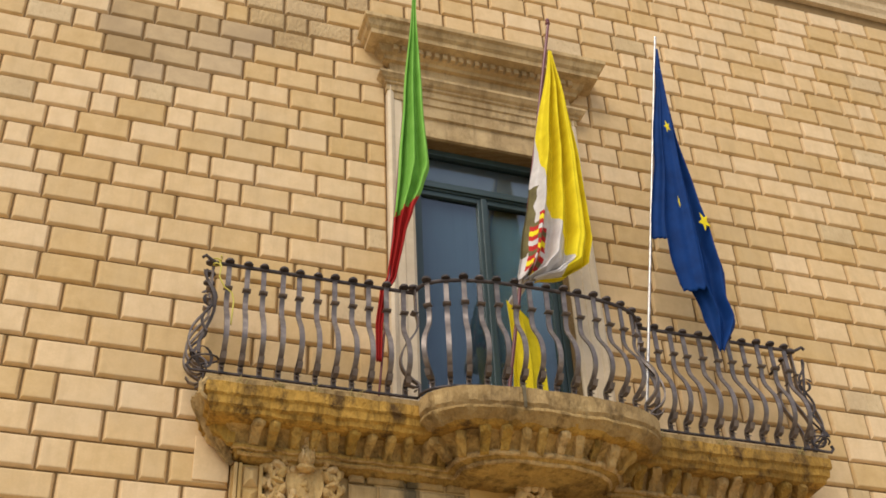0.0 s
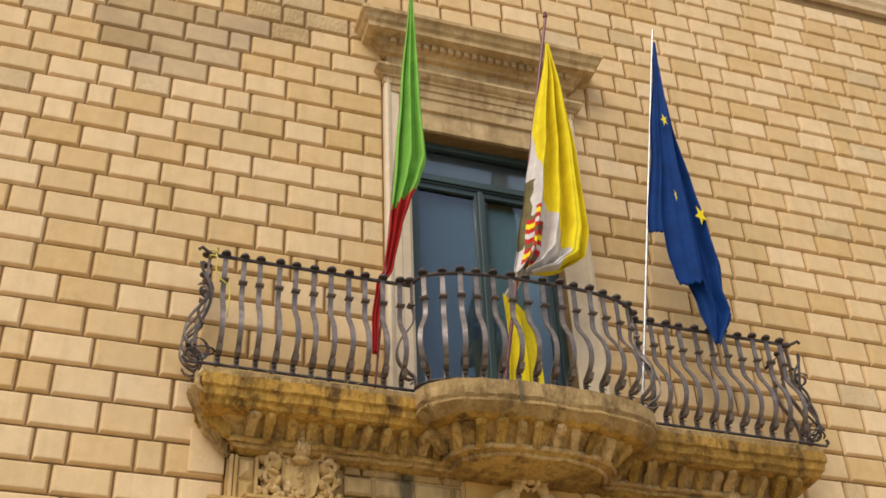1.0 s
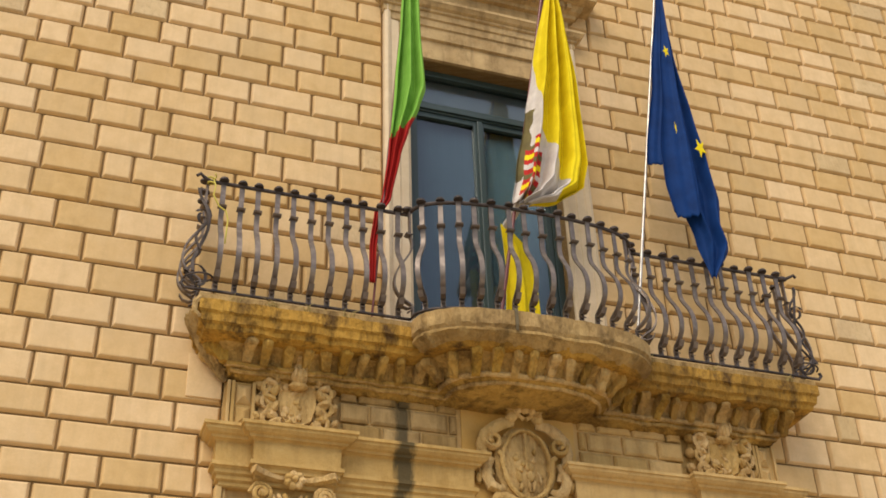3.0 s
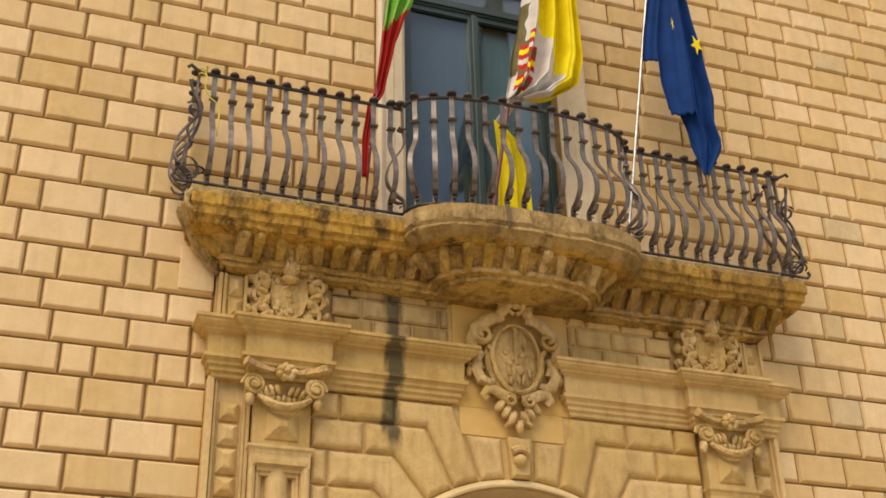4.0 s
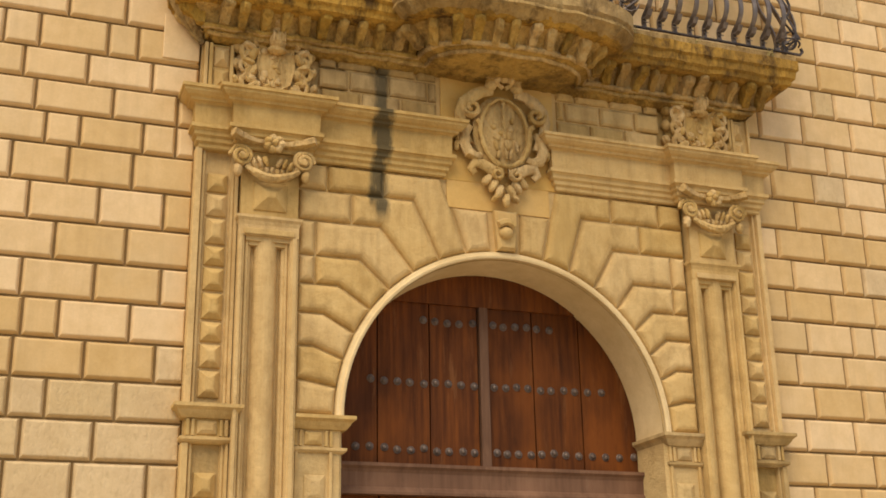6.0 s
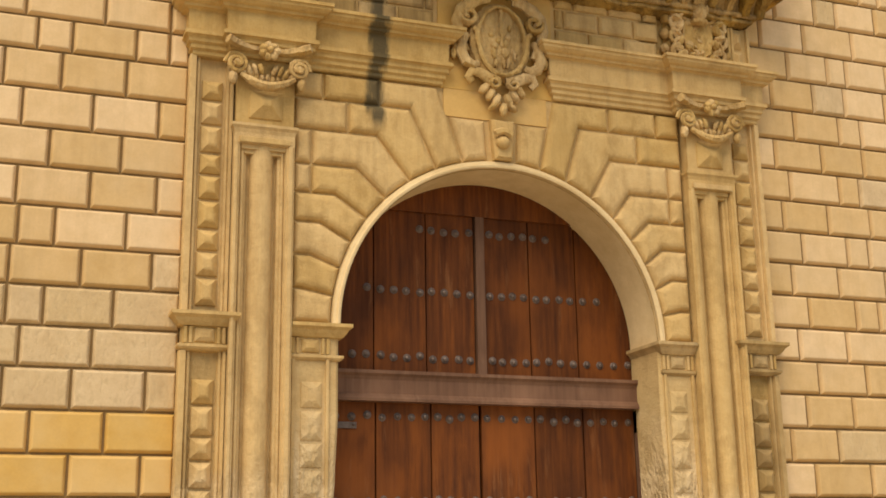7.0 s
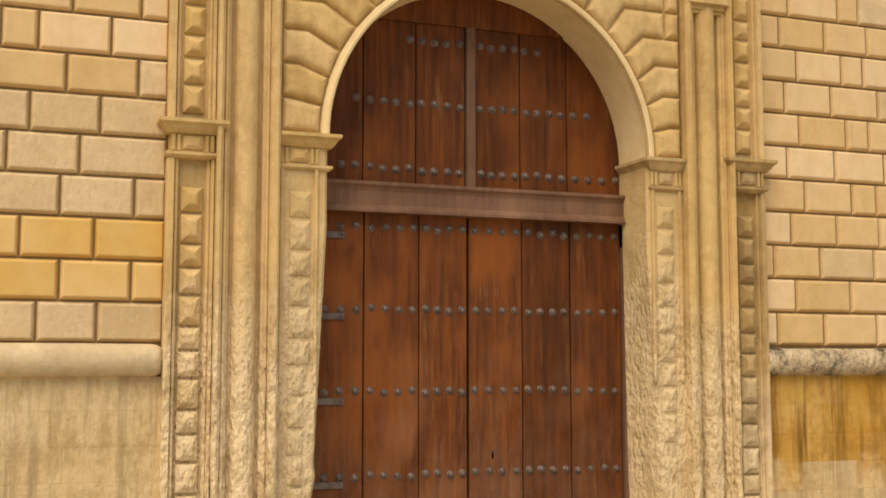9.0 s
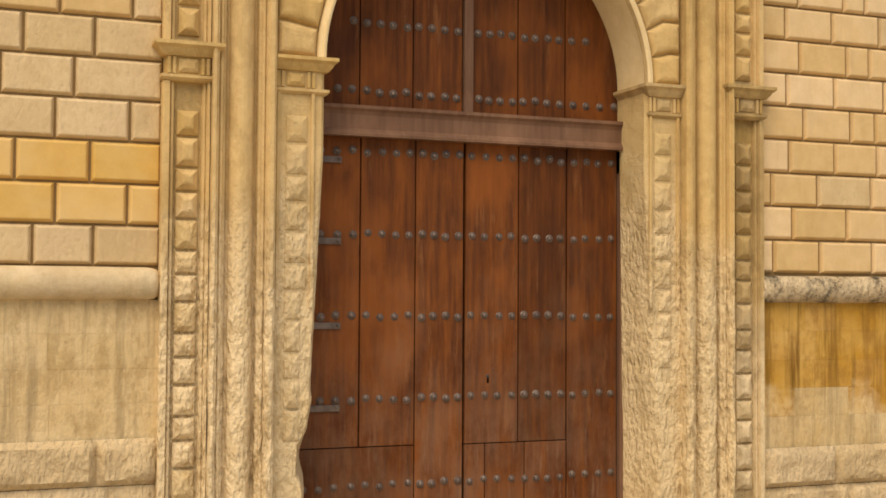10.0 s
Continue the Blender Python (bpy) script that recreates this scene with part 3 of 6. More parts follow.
# ---- dado: string roll, plastered base and rough plinth ----
for name, x0, x1, mat, roll, side in (("wall_dado_left", -9, P_L - 0.0005, DADO, BEAD, -1), ("wall_dado_right", P_R + 0.0005, 18, DADO_GOLD, BEAD_BLACK, 1)):
    dado = thing(name, "plastered stone base of the wall under a stone roll" if side < 0 else "ochre-stained stone base of the wall under a blackened roll", "wall base", kind="structure")
    rows = (0.608, 0.849, 1.082, 1.322, 1.55) if side < 0 else (0.338, 0.601, 0.835, 1.066, 1.31, 1.55)
    lay_rnd = random.Random(5 + side)
    for c, (z0, z1) in enumerate(zip(rows, rows[1:])):
        a, b = (-0.95, x1) if side < 0 else (x0, 8.6)
        cuts = [a]
        while cuts[-1] < b - 0.75:
            cuts.append(cuts[-1] + lay_rnd.uniform(0.28, 0.62))
        cuts.append(b)
        cuts = [x0] + cuts if side < 0 else cuts + [x1]
        for a, b in zip(cuts, cuts[1:]):
            pale = side > 0 and (c == 0 or (c == 1 and lay_rnd.random() < 0.35))
            proud = lay_rnd.uniform(-0.0008, 0.0012)
            block("slab", rect(a + 0.0003, b - 0.0003, z0 + 0.0003, z1 - 0.0003), BACK, [(0.0, 0.0388 + proud), (0.002, 0.040 + proud)], DADO if pale else mat, dado)
    bm = bmesh.new()
    n = 12
    prof = [(0.0, 1.772)] + [(0.09 * math.cos(a) + 0.02, 1.66 + 0.112 * math.sin(a)) for a in [math.pi / 2 - math.pi * k / n for k in range(n + 1)]] + [(0.0, 1.548)]
    xs = [x0 + (x1 - x0) * k / 40 for k in range(41)]
    if side < 0:
        xs = xs[:-1] + [x1 - d for d in (0.1, 0.06, 0.035, 0.015, 0.004)]
    sweep(bm, [(x, 0.0) for x in xs], prof, BACK)
    for v in bm.verts:      # rounded end beside the portal
        d = (x1 - v.co.x) if side < 0 else (v.co.x - x0)
        if d < 0.1 and side < 0:
            k = math.sqrt(max(0.05, 1 - ((0.1 - d) / 0.1) ** 2))
            v.co.y *= k
            v.co.z = 1.66 + (v.co.z - 1.66) * (0.5 + 0.5 * k)
        v.co.y += 0.006 * noise.noise(Vector((v.co.x * 3, v.co.z * 5, 1)))
        v.co.z += 0.006 * noise.noise(Vector((v.co.x * 2, v.co.z * 3, 7)))
    part("string_roll", bm, roll, dado, smooth=True)
    rnd = random.Random(5)
    x = x0 if side > 0 else x1
    rows_z = ((0.30, 0.612), (GROUND, 0.296)) if side < 0 else ((0.02, 0.342), (GROUND, 0.016))
    for z0, z1 in rows_z:
        x = x0
        xs = [x0]
        lim = (-1.5, 2.2) if side < 0 else (5.5, 9.5)
        while x < x1 - 0.1:
            x = min(x1, x + (rnd.uniform(0.5, 0.95) if lim[0] < x < lim[1] else 3.0))
            xs.append(x)
        for a, b in zip(xs, xs[1:]):
            if b - a < 0.03:
                continue
            vs, fs = [], []
            nx, nz = max(4, int((b - a) / 0.05)) if b - a < 1.2 else 4, 7
            for j in range(nz + 1):
                for i in range(nx + 1):
                    u, w = i / nx, j / nz
                    e = min(u * (b - a), (1 - u) * (b - a), w * (z1 - z0), (1 - w) * (z1 - z0))
                    h = min(1, e / 0.05)
                    xx, zz = a + (b - a) * u, z0 + (z1 - z0) * w
                    p = 0.012 + 0.05 * math.sqrt(h) * (1 if e > 0 else 0) + 0.03 * noise.noise(Vector((xx * 7, zz * 7, 3))) * h + 0.012 * noise.noise(Vector((xx * 19, zz * 19, 8))) * h
                    vs.append((xx, -p, zz))
            for j in range(nz):
                for i in range(nx):
                    q = j * (nx + 1) + i
                    fs.append((q, q + 1, q + nx + 2, q + nx + 1))
            place("plinth_stone", mesh_from("plinth_stone", vs, fs, ROUGH, True), dado)

# ---- portal ----
portal = thing("portal", "carved limestone palace portal with pilasters, arch and entablature", "portal", kind="structure")
SPRING, RAD = 3.285, 1.32
DX = 3.642                      # axis of the arch
C_P = 0.05                      # face of the spandrel field
bm = bmesh.new()                # wall of the portal with the arched opening
N = 48
arc = [(DX - RAD * math.cos(math.pi * k / N), SPRING + RAD * math.sin(math.pi * k / N)) for k in range(N + 1)]
for (xa, za), (xb, zb) in zip(arc, arc[1:]):
    for p in (C_P, -0.6):
        bm.faces.new([bm.verts.new((x, -p, z)) for x, z in ((xa, za), (xb, zb), (xb, SPLIT), (xa, SPLIT))])
    bm.faces.new([bm.verts.new((x, -p, z)) for x, z, p in ((xa, za, C_P), (xb, zb, C_P), (xb, zb, -0.6), (xa, za, -0.6))])
for s in (-1, 1):
    pier = bmesh.new()
    x0, x1 = (P_L, DX - RAD) if s < 0 else (DX + RAD, P_R)
    box(pier, x0, x1, -0.6, C_P - 0.03, SPRING, SPLIT)
    part("spandrel", pier, CARVED, portal)
    pier = bmesh.new()
    x0, x1 = span(P_L, 1.955, s)
    box(pier, x0, x1, -0.6, C_P - 0.02, GROUND, SPRING)
    part("pier", pier, CARVED, portal)
bmesh.ops.remove_doubles(bm, verts=bm.verts, dist=0.0005)
part("arch_wall", bm, CARVED, portal)


def worn(z, s):
    """How far the arris of the door jamb is worn away at height z."""
    w = 0.075 * max(0, min(1, (2.6 - z) / 1.6))
    if s < 0:
        w += 0.11 * math.exp(-((z - 0.42) / 0.11) ** 2) + 0.05 * max(0, min(1, (0.8 - z) / 0.3))
    else:
        w += 0.05 * max(0, min(1, (0.9 - z) / 0.4))
    return w + 0.012 * noise.noise(Vector((z * 9, s * 3.0, 2))) * max(0, min(1, (2.6 - z)))


for s in (-1, 1):
    ji = DX - RAD if s < 0 else 2 * AX - DX - RAD
    bm = bmesh.new()
    nz = 90
    rows = []
    for j in range(nz + 1):
        z = GROUND + (SPRING - GROUND) * j / nz
        w = worn(z, s)
        low = max(0, min(1, (1.7 - z) / 0.8))
        row = []
        for x, p in ((1.95, C_P), (2.02, C_P), (2.08, C_P), (2.14, C_P), (2.20 - w * 0.5, C_P), (ji - 0.02 - w, C_P), (ji - w, C_P - 0.02), (ji - w * 0.8, -0.12), (ji - w * 0.35, -0.26), (ji, -0.6)):
            d = 0.02 * low * noise.noise(Vector((x * 11, z * 11, s))) + 0.008 * low * noise.noise(Vector((x * 33, z * 33, s)))
            row.append(bm.verts.new((mirror(x, s), -(p + d), z)))
        rows.append(row)
    for r0, r1 in zip(rows, rows[1:]):
        for k in range(len(r0) - 1):
            bm.faces.new((r0[k], r0[k + 1], r1[k + 1], r1[k]))
    part("jamb", bm, CARVED_WORN, portal, "worn pitted stone door jamb", True)

    # outer strip with diamond bosses
    strip = [(mirror(x, s), p) for x, p in ((P_L - 0.016, -0.02), (P_L - 0.016, 0.082), (P_L - 0.009, 0.092), (P_L + 0.03, 0.092), (P_L + 0.036, 0.055), (P_L + 0.045, 0.065), (P_L + 0.06, 0.065), (P_L + 0.066, 0.03), (1.446, 0.03), (1.452, 0.065), (1.467, 0.065), (1.474, 0.055), (1.48, 0.088), (1.497, 0.088), (1.50, 0.05), (1.50, -0.02))]
    bm = bmesh.new()
    vprism(bm, strip, 3.33, 5.25)
    part("outer_strip", bm, CARVED, portal, "upright moulded strip with recessed channel")
    for za, zb, mat in ((GROUND, 3.05, CARVED if s < 0 else CARVED_DIRTY),):
        bm = bmesh.new()
        vprism(bm, strip, za, zb)
        part("outer_strip", bm, mat, portal, "upright moulded strip with recessed channel")
    rnd = random.Random(3)
    z = 0.02
    k = 0
    while z < 5.12:
        h = (0.165, 0.215, 0.19)[k % 3]
        k += 1
        if 2.98 < z + h and z < 3.36:
            z = 3.37
            continue
        if z + h > 5.2:
            break
        x0, x1 = span(1.275, 1.425, s)
        block("boss", rect(x0, x1, z + 0.008, z + h - 0.012), 0.03, [(0.003, 0.018), (0.04, 0.05 if z > 2 else 0.042), (0.055, 0.055 if z > 2 else 0.045)], CARVED_DIRTY if s > 0 and z < 3.3 else CARVED, portal)
        z += h
    # inner strip below the impost
    z = 0.55 if s < 0 else 1.02
    k = 1
    while z < 2.98:
        h = (0.19, 0.23, 0.21)[k % 3]
        k += 1
        if z + h > 3.03:
            break
        x0, x1 = span(2.04, 2.20 if z > 1.6 else 2.16, s)
        block("boss", rect(x0, x1, z + 0.008, z + h - 0.012), C_P - 0.004, [(0.006, 0.012), (0.035, 0.026), (0.05, 0.03)], CARVED_WORN, portal)
        z += h
    bm = bmesh.new()
    for a in (1.985, 2.235):
        x0, x1 = span(a - 0.012, a + 0.012, s)
        box(bm, x0, x1, C_P - 0.01, C_P + 0.02, 1.5, 3.03, 0.004)
    part("fillet", bm, CARVED, portal)
    # imposts
    prof = [(0.0, 3.325), (0.085, 3.32), (0.085, 3.295), (0.06, 3.275), (0.045, 3.25), (0.025, 3.225), (0.0, 3.22)]
    foot = [(0.0, 3.10), (0.03, 3.095), (0.03, 3.075), (0.015, 3.06), (0.0, 3.055)]
    a, b = span(P_L, 1.50, s)
    bm = bmesh.new()
    sweep(bm, [(a, -0.02), (a, 0.085), (b, 0.085), (b, -0.02)], prof, -0.02)
    sweep(bm, [(a, -0.02), (a, 0.085), (b, 0.085), (b, -0.02)], foot, -0.02)
    box(bm, a + 0.003, b - 0.003, -0.02, 0.085, 3.05, 3.325)
    part("impost", bm, CARVED if s < 0 else CARVED_DIRTY, portal)
    a, b = span(1.958, ji, s)
    pa = [(a, C_P), (b, C_P), (b, -0.4)] if s < 0 else [(a + 0.045, -0.4), (a + 0.045, C_P), (b, C_P)]
    bm = bmesh.new()
    sweep(bm, pa, [(d, z - 0.035) for d, z in prof])
    sweep(bm, pa, [(d, z - 0.035) for d, z in foot])
    part("impost", bm, CARVED if s < 0 else CARVED_DIRTY, portal)

    for xa, xb, p, dz in ((P_L, 1.50, 0.085, 0.0), (1.958, 2.26, C_P, -0.035)):
        for e in (xa + 0.022, xa + 0.058, xb - 0.058, xb - 0.022):
            x0, x1 = span(e - 0.011, e + 0.011, s)
            bm = bmesh.new()
            box(bm, x0, x1, p - 0.01, p + 0.017, 3.102 + dz, 3.218 + dz, 0.003)
            part("fillet", bm, CARVED, portal)
        x0, x1 = span(xa + 0.085, xb - 0.085, s)
        block("boss", rect(x0, x1, 3.112 + dz, 3.21 + dz), p - 0.002, [(0.004, 0.012), (0.03, 0.026), (0.036, 0.027)], CARVED if s < 0 else CARVED_DIRTY, portal)

    # pilaster with a rounded reed in its panel
    reed = [(1.72 - 0.088 * math.cos(math.pi * k / 12), 0.05 + 0.085 * math.sin(math.pi * k / 12)) for k in range(13)]
    sec = [(1.505, -0.02), (1.505, 0.145), (1.512, 0.157), (1.53, 0.157), (1.538, 0.14), (1.548, 0.14), (1.556, 0.10), (1.566, 0.112), (1.58, 0.112), (1.588, 0.09), (1.604, 0.082), (1.612, 0.045), *reed, (1.828, 0.045), (1.836, 0.082), (1.852, 0.09), (1.86, 0.112), (1.874, 0.112), (1.882, 0.10), (1.89, 0.14), (1.90, 0.14), (1.908, 0.157), (1.935, 0.157), (1.943, 0.145), (1.952, 0.14), (1.952, -0.02)]
    zs = [GROUND + 0.1 * k for k in range(0, 48)] + [4.58]
    bm = bmesh.new()
    rows = []
    for z in zs:
        low = max(0, min(1, (1.9 - z) / 0.8))
        rows.append([bm.verts.new((mirror(x + low * 0.012 * noise.noise(Vector((x * 17, z * 9, 4))), s), -(p + (low * 0.022 * noise.noise(Vector((x * 15, z * 6, 9))) if p > 0 else 0)), z)) for x, p in sec])
    for r0, r1 in zip(rows, rows[1:]):
        for k in range(len(sec) - 1):
            bm.faces.new((r0[k], r0[k + 1], r1[k + 1], r1[k]))
    bm.faces.new(rows[-1])
    shaft = part("pilaster", bm, CARVED, portal, "panelled pilaster with a rounded reed")
    a, b = span(1.505, 1.952, s)
    bm = bmesh.new()
    box(bm, a, b, -0.02, 0.15, 4.579, 4.66)
    box(bm, a + 0.035, b - 0.035, 0.15, 0.165, 4.585, 4.63, 0.006)
    sweep(bm, [(a, 0.0), (a, 0.15), (b, 0.15), (b, 0.0)], [(0.0, 4.735), (0.022, 4.73), (0.022, 4.71), (0.008, 4.69), (0.0, 4.66)], -0.02)
    box(bm, a + 0.01, b - 0.01, -0.02, 0.14, 4.66, 5.36)
    box(bm, a + 0.055, b - 0.055, 0.0, 0.128, 4.545, 4.582, 0.003)
    box(bm, a + 0.08, b - 0.08, 0.0, 0.108, 4.515, 4.547, 0.003)
    part("necking", bm, CARVED, portal)
    c = (a + b) / 2
    block("boss", rect(c - 0.125, c + 0.125, 4.775, 5.0), 0.14, [(0.006, 0.012), (0.09, 0.06), (0.1, 0.062)], CARVED, portal)

    # capital: curved abacus, scrolls, rosette, swag and leaves
    bm = bmesh.new()
    for e in (-1, 1):
        tube(bm, [(c + e * (0.06 + 0.25 * k / 8), 0.19 + 0.07 * (k / 8) ** 2, 5.30 + 0.035 * (k / 8) ** 2) for k in range(9)], 0.035, 6, taper=lambda u: 0.8 + 0.35 * u)
        spiral = []
        for k in range(26):
            a_ = k * 0.5
            r = 0.085 * (1 - k / 30)
            spiral.append((c + e * (0.235 + r * math.cos(a_)), 0.2 + 0.0015 * k, 5.17 + r * math.sin(a_)))
        tube(bm, spiral, 0.019, 6)
        ball(bm, c + e * 0.235, 0.215, 5.17, 0.03, 0.03, 0.03)
        for k in range(4):
            ball(bm, c + e * (0.05 + 0.045 * k), 0.19, 5.15 - 0.01 * k, 0.022, 0.03, 0.05, e * 18)
        ball(bm, c + e * 0.255, 0.19, 5.06, 0.035, 0.04, 0.055)
    for k in range(7):
        a_ = k * math.tau / 7
        ball(bm, c + 0.05 * math.cos(a_), 0.24, 5.28 + 0.045 * math.sin(a_), 0.034, 0.03, 0.034)
    ball(bm, c, 0.265, 5.28, 0.026, 0.026, 0.026)
    tube(bm, [(c - 0.2 + 0.4 * k / 14, 0.2 + 0.03 * math.sin(math.pi * k / 14), 5.09 - 0.085 * math.sin(math.pi * k / 14)) for k in range(15)], 0.033, 8, taper=lambda u: 0.6 + 0.5 * math.sin(math.pi * u))
    for k in range(9):
        ball(bm, c - 0.16 + 0.04 * k, 0.17, 5.11 - 0.03 * math.sin(math.pi * k / 8), 0.022, 0.03, 0.04)
    erode(bm)
    part("capital", bm, CARVED_FINE, portal, "carved capital with scrolls, rosette and swag", True)

    # entablature: a straight run broken forward over the pilaster
    x_out, x_in = mirror(1.20, s), mirror(3.13, s)
    b0, b1 = mirror(1.47, s), mirror(2.03, s)
    run = [(x_out, -0.02), (x_out, 0.09), (b0, 0.09), (b0, 0.17), (b1, 0.17), (b1, 0.09), (x_in, 0.09), (x_in, -0.02)]
    if s > 0:
        run = run[::-1]
    prof = [(0.0, 5.70), (0.165, 5.69), (0.165, 5.665), (0.152, 5.66), (0.148, 5.64), (0.125, 5.618), (0.10, 5.608), (0.095, 5.59), (0.07, 5.585), (0.055, 5.575), (0.05, 5.42), (0.078, 5.412), (0.078, 5.382), (0.062, 5.375), (0.05, 5.36), (0.05, 5.335), (0.03, 5.32), (0.03, 5.29), (0.01, 5.275), (0.01, 5.25), (0.0, 5.24)]
    bm = bmesh.new()
    sweep(bm, run, prof, -0.02)
    part("entablature", bm, CARVED, portal, "moulded entablature breaking forward over the pilaster")
    bm = bmesh.new()
    a, b = sorted((x_out, x_in))
    box(bm, a + 0.01, b - 0.01, -0.02, 0.089, 5.245, 5.69)
    a, b = sorted((b0, b1))
    box(bm, a + 0.005, b - 0.005, -0.02, 0.168, 5.245, 5.69)
    part("entablature_core", bm, CARVED, portal)

    # attic: corner strip, bosses, blocks
    bm = bmesh.new()
    a, b = span(1.20, 1.43, s)
    box(bm, a, b, -0.02, 0.075, 5.70, 6.12)
    for e in (a + 0.015, a + 0.05, b - 0.02):
        box(bm, e - 0.013, e + 0.013, 0.07, 0.105, 5.70, 6.12, 0.004)
    part("attic_strip", bm, CARVED, portal)
    for k in range(2):
        x0, x1 = span(1.275, 1.395, s)
        block("boss", rect(x0, x1, 5.74 + 0.19 * k, 5.91 + 0.19 * k), 0.075, [(0.006, 0.01), (0.05, 0.05), (0.058, 0.052)], CARVED, portal)
    for j, z in enumerate((5.71, 5.89, 6.07)):
        x = 2.12 - 0.1 * j
        while x < 3.08:
            w = 0.33
            x0, x1 = max(x, 2.1), min(x + w, 3.09)
            if x1 - x0 > 0.06:
                q0, q1 = span(x0 + 0.008, x1 - 0.008, s)
                block("frieze_block", rect(q0, q1, z + 0.008, z + 0.172), C_P - 0.004, [(0.004, 0.02), (0.022, 0.034), (0.03, 0.036)], CARVED_DIRTY if s < 0 else CARVED, portal)
            x += w

    # carved coat of arms with helmet and leaf mantling
    c = mirror(1.745, s)
    bm = bmesh.new()
    shield = [(-0.15, 0.17), (-0.16, -0.02), (-0.12, -0.16), (0.0, -0.24), (0.12, -0.16), (0.16, -0.02), (0.15, 0.17), (0.0, 0.15)][::1]
    vs, fs = pillow([(c + x, 5.98 + z) for x, z in shield], 0.05, [(0.0, 0.06), (0.012, 0.085), (0.03, 0.07), (0.09, 0.082)])
    vv = [bm.verts.new(q) for q in vs]
    for q in fs:
        bm.faces.new([vv[i] for i in q])
    back = [(-0.27, -0.23), (0.27, -0.23), (0.30, 0.02), (0.27, 0.24), (0.10, 0.31), (-0.10, 0.31), (-0.27, 0.24), (-0.30, 0.02)]
    vs, fs = pillow([(c + x, 5.98 + z) for x, z in back], 0.03, [(0.0, 0.025), (0.03, 0.055), (0.07, 0.065)])
    vv = [bm.verts.new(q) for q in vs]
    for q in fs:
        bm.faces.new([vv[i] for i in q])
    ball(bm, c, 0.17, 6.175, 0.066, 0.08, 0.085, 0, 14, 10)           # helmet, neck and crest
    ball(bm, c, 0.16, 6.10, 0.08, 0.06, 0.035, 0, 12, 7)
    for k in range(5):
        ball(bm, c + 0.012 * math.sin(k * 2.2), 0.18 + 0.012 * k, 6.255 + 0.033 * k, 0.05 - 0.008 * k, 0.05, 0.034, 20 * (-1) ** k, 9, 6)
    for k in range(4):
        tube(bm, [(c - 0.042 + 0.028 * k, 0.235 + 0.012 * math.sin(q * 0.8), 6.14 + 0.022 * q) for q in range(5)], 0.007, 5)
    rnd = random.Random(11)
    for k in range(16):                                                # worn charges on the shield
        ball(bm, c + rnd.uniform(-0.10, 0.10), 0.13, 5.97 + rnd.uniform(-0.17, 0.13), rnd.uniform(0.012, 0.03), 0.012, rnd.uniform(0.014, 0.04), rnd.uniform(-60, 60), 8, 5)
    for e in (-1, 1):                                                  # mantling: drooping leaves from the helmet to the foot
        for k in range(9):
            u = k / 8
            x, z = c + e * (0.115 + 0.085 * math.sin(0.6 + 2.3 * u) + 0.018 * (-1) ** k), 6.245 - 0.52 * u
            r = 0.036 + 0.012 * rnd.random()
            ball(bm, x, 0.115 + 0.02 * math.sin(5 * u), z, r * 0.8, 0.05, r * 1.35, e * (25 + 45 * (-1) ** k), 9, 6)
            tube(bm, [(x + e * r * 1.5 * math.sin(t * 0.62), 0.12 + 0.012 * math.sin(t * 0.5), z + r * 1.5 * math.cos(t * 0.62) - r) for t in range(7)], r * 0.6, 7, taper=lambda w: 1.15 - 0.6 * w)
        for k in range(3):
            ball(bm, c + e * (0.285 + 0.01 * k), 0.075, 6.12 - 0.14 * k, 0.04, 0.05, 0.055, e * 30, 9, 6)
    erode(bm, 0.009, 19.0)
    part("coat_of_arms", bm, CARVED_FINE, portal, "carved stone arms with helmet and leafy mantling", True)

# soffit of the arch, in a paler stone colour
bm = bmesh.new()
rows = []
for k in range(N + 1):
    a = math.pi * k / N
    ring = ((RAD - 0.004, C_P), (RAD - 0.004, -0.39), (RAD + 0.02, -0.39), (RAD + 0.02, C_P))
    rows.append([bm.verts.new((DX - r * math.cos(a), -p, SPRING + r * math.sin(a))) for r, p in ring])
for r0, r1 in zip(rows, rows[1:]):
    for k in range(2):
        bm.faces.new((r0[k], r0[k + 1], r1[k + 1], r1[k]))
part("soffit", bm, ARCH_PALE, portal, "pale underside of the arch", True)

# arch ring: archivolt band
bm = bmesh.new()
prof = [(RAD + 0.004, C_P), (RAD - 0.0, C_P + 0.045), (RAD + 0.008, C_P + 0.052), (RAD + 0.024, C_P + 0.052), (RAD + 0.03, C_P + 0.04), (RAD + 0.052, C_P + 0.037), (RAD + 0.06, C_P + 0.02), (RAD + 0.063, C_P)]
rows = []
for k in range(N + 1):
    a = math.pi * k / N
    rows.append([bm.verts.new((DX - r * math.cos(a), -p, SPRING + r * math.sin(a))) for r, p in prof])
for r0, r1 in zip(rows, rows[1:]):
    for k in range(len(prof) - 1):
        bm.faces.new((r0[k], r0[k + 1], r1[k + 1], r1[k]))
part("archivolt", bm, ARCH_PALE, portal, "plain moulded arch ring", True)

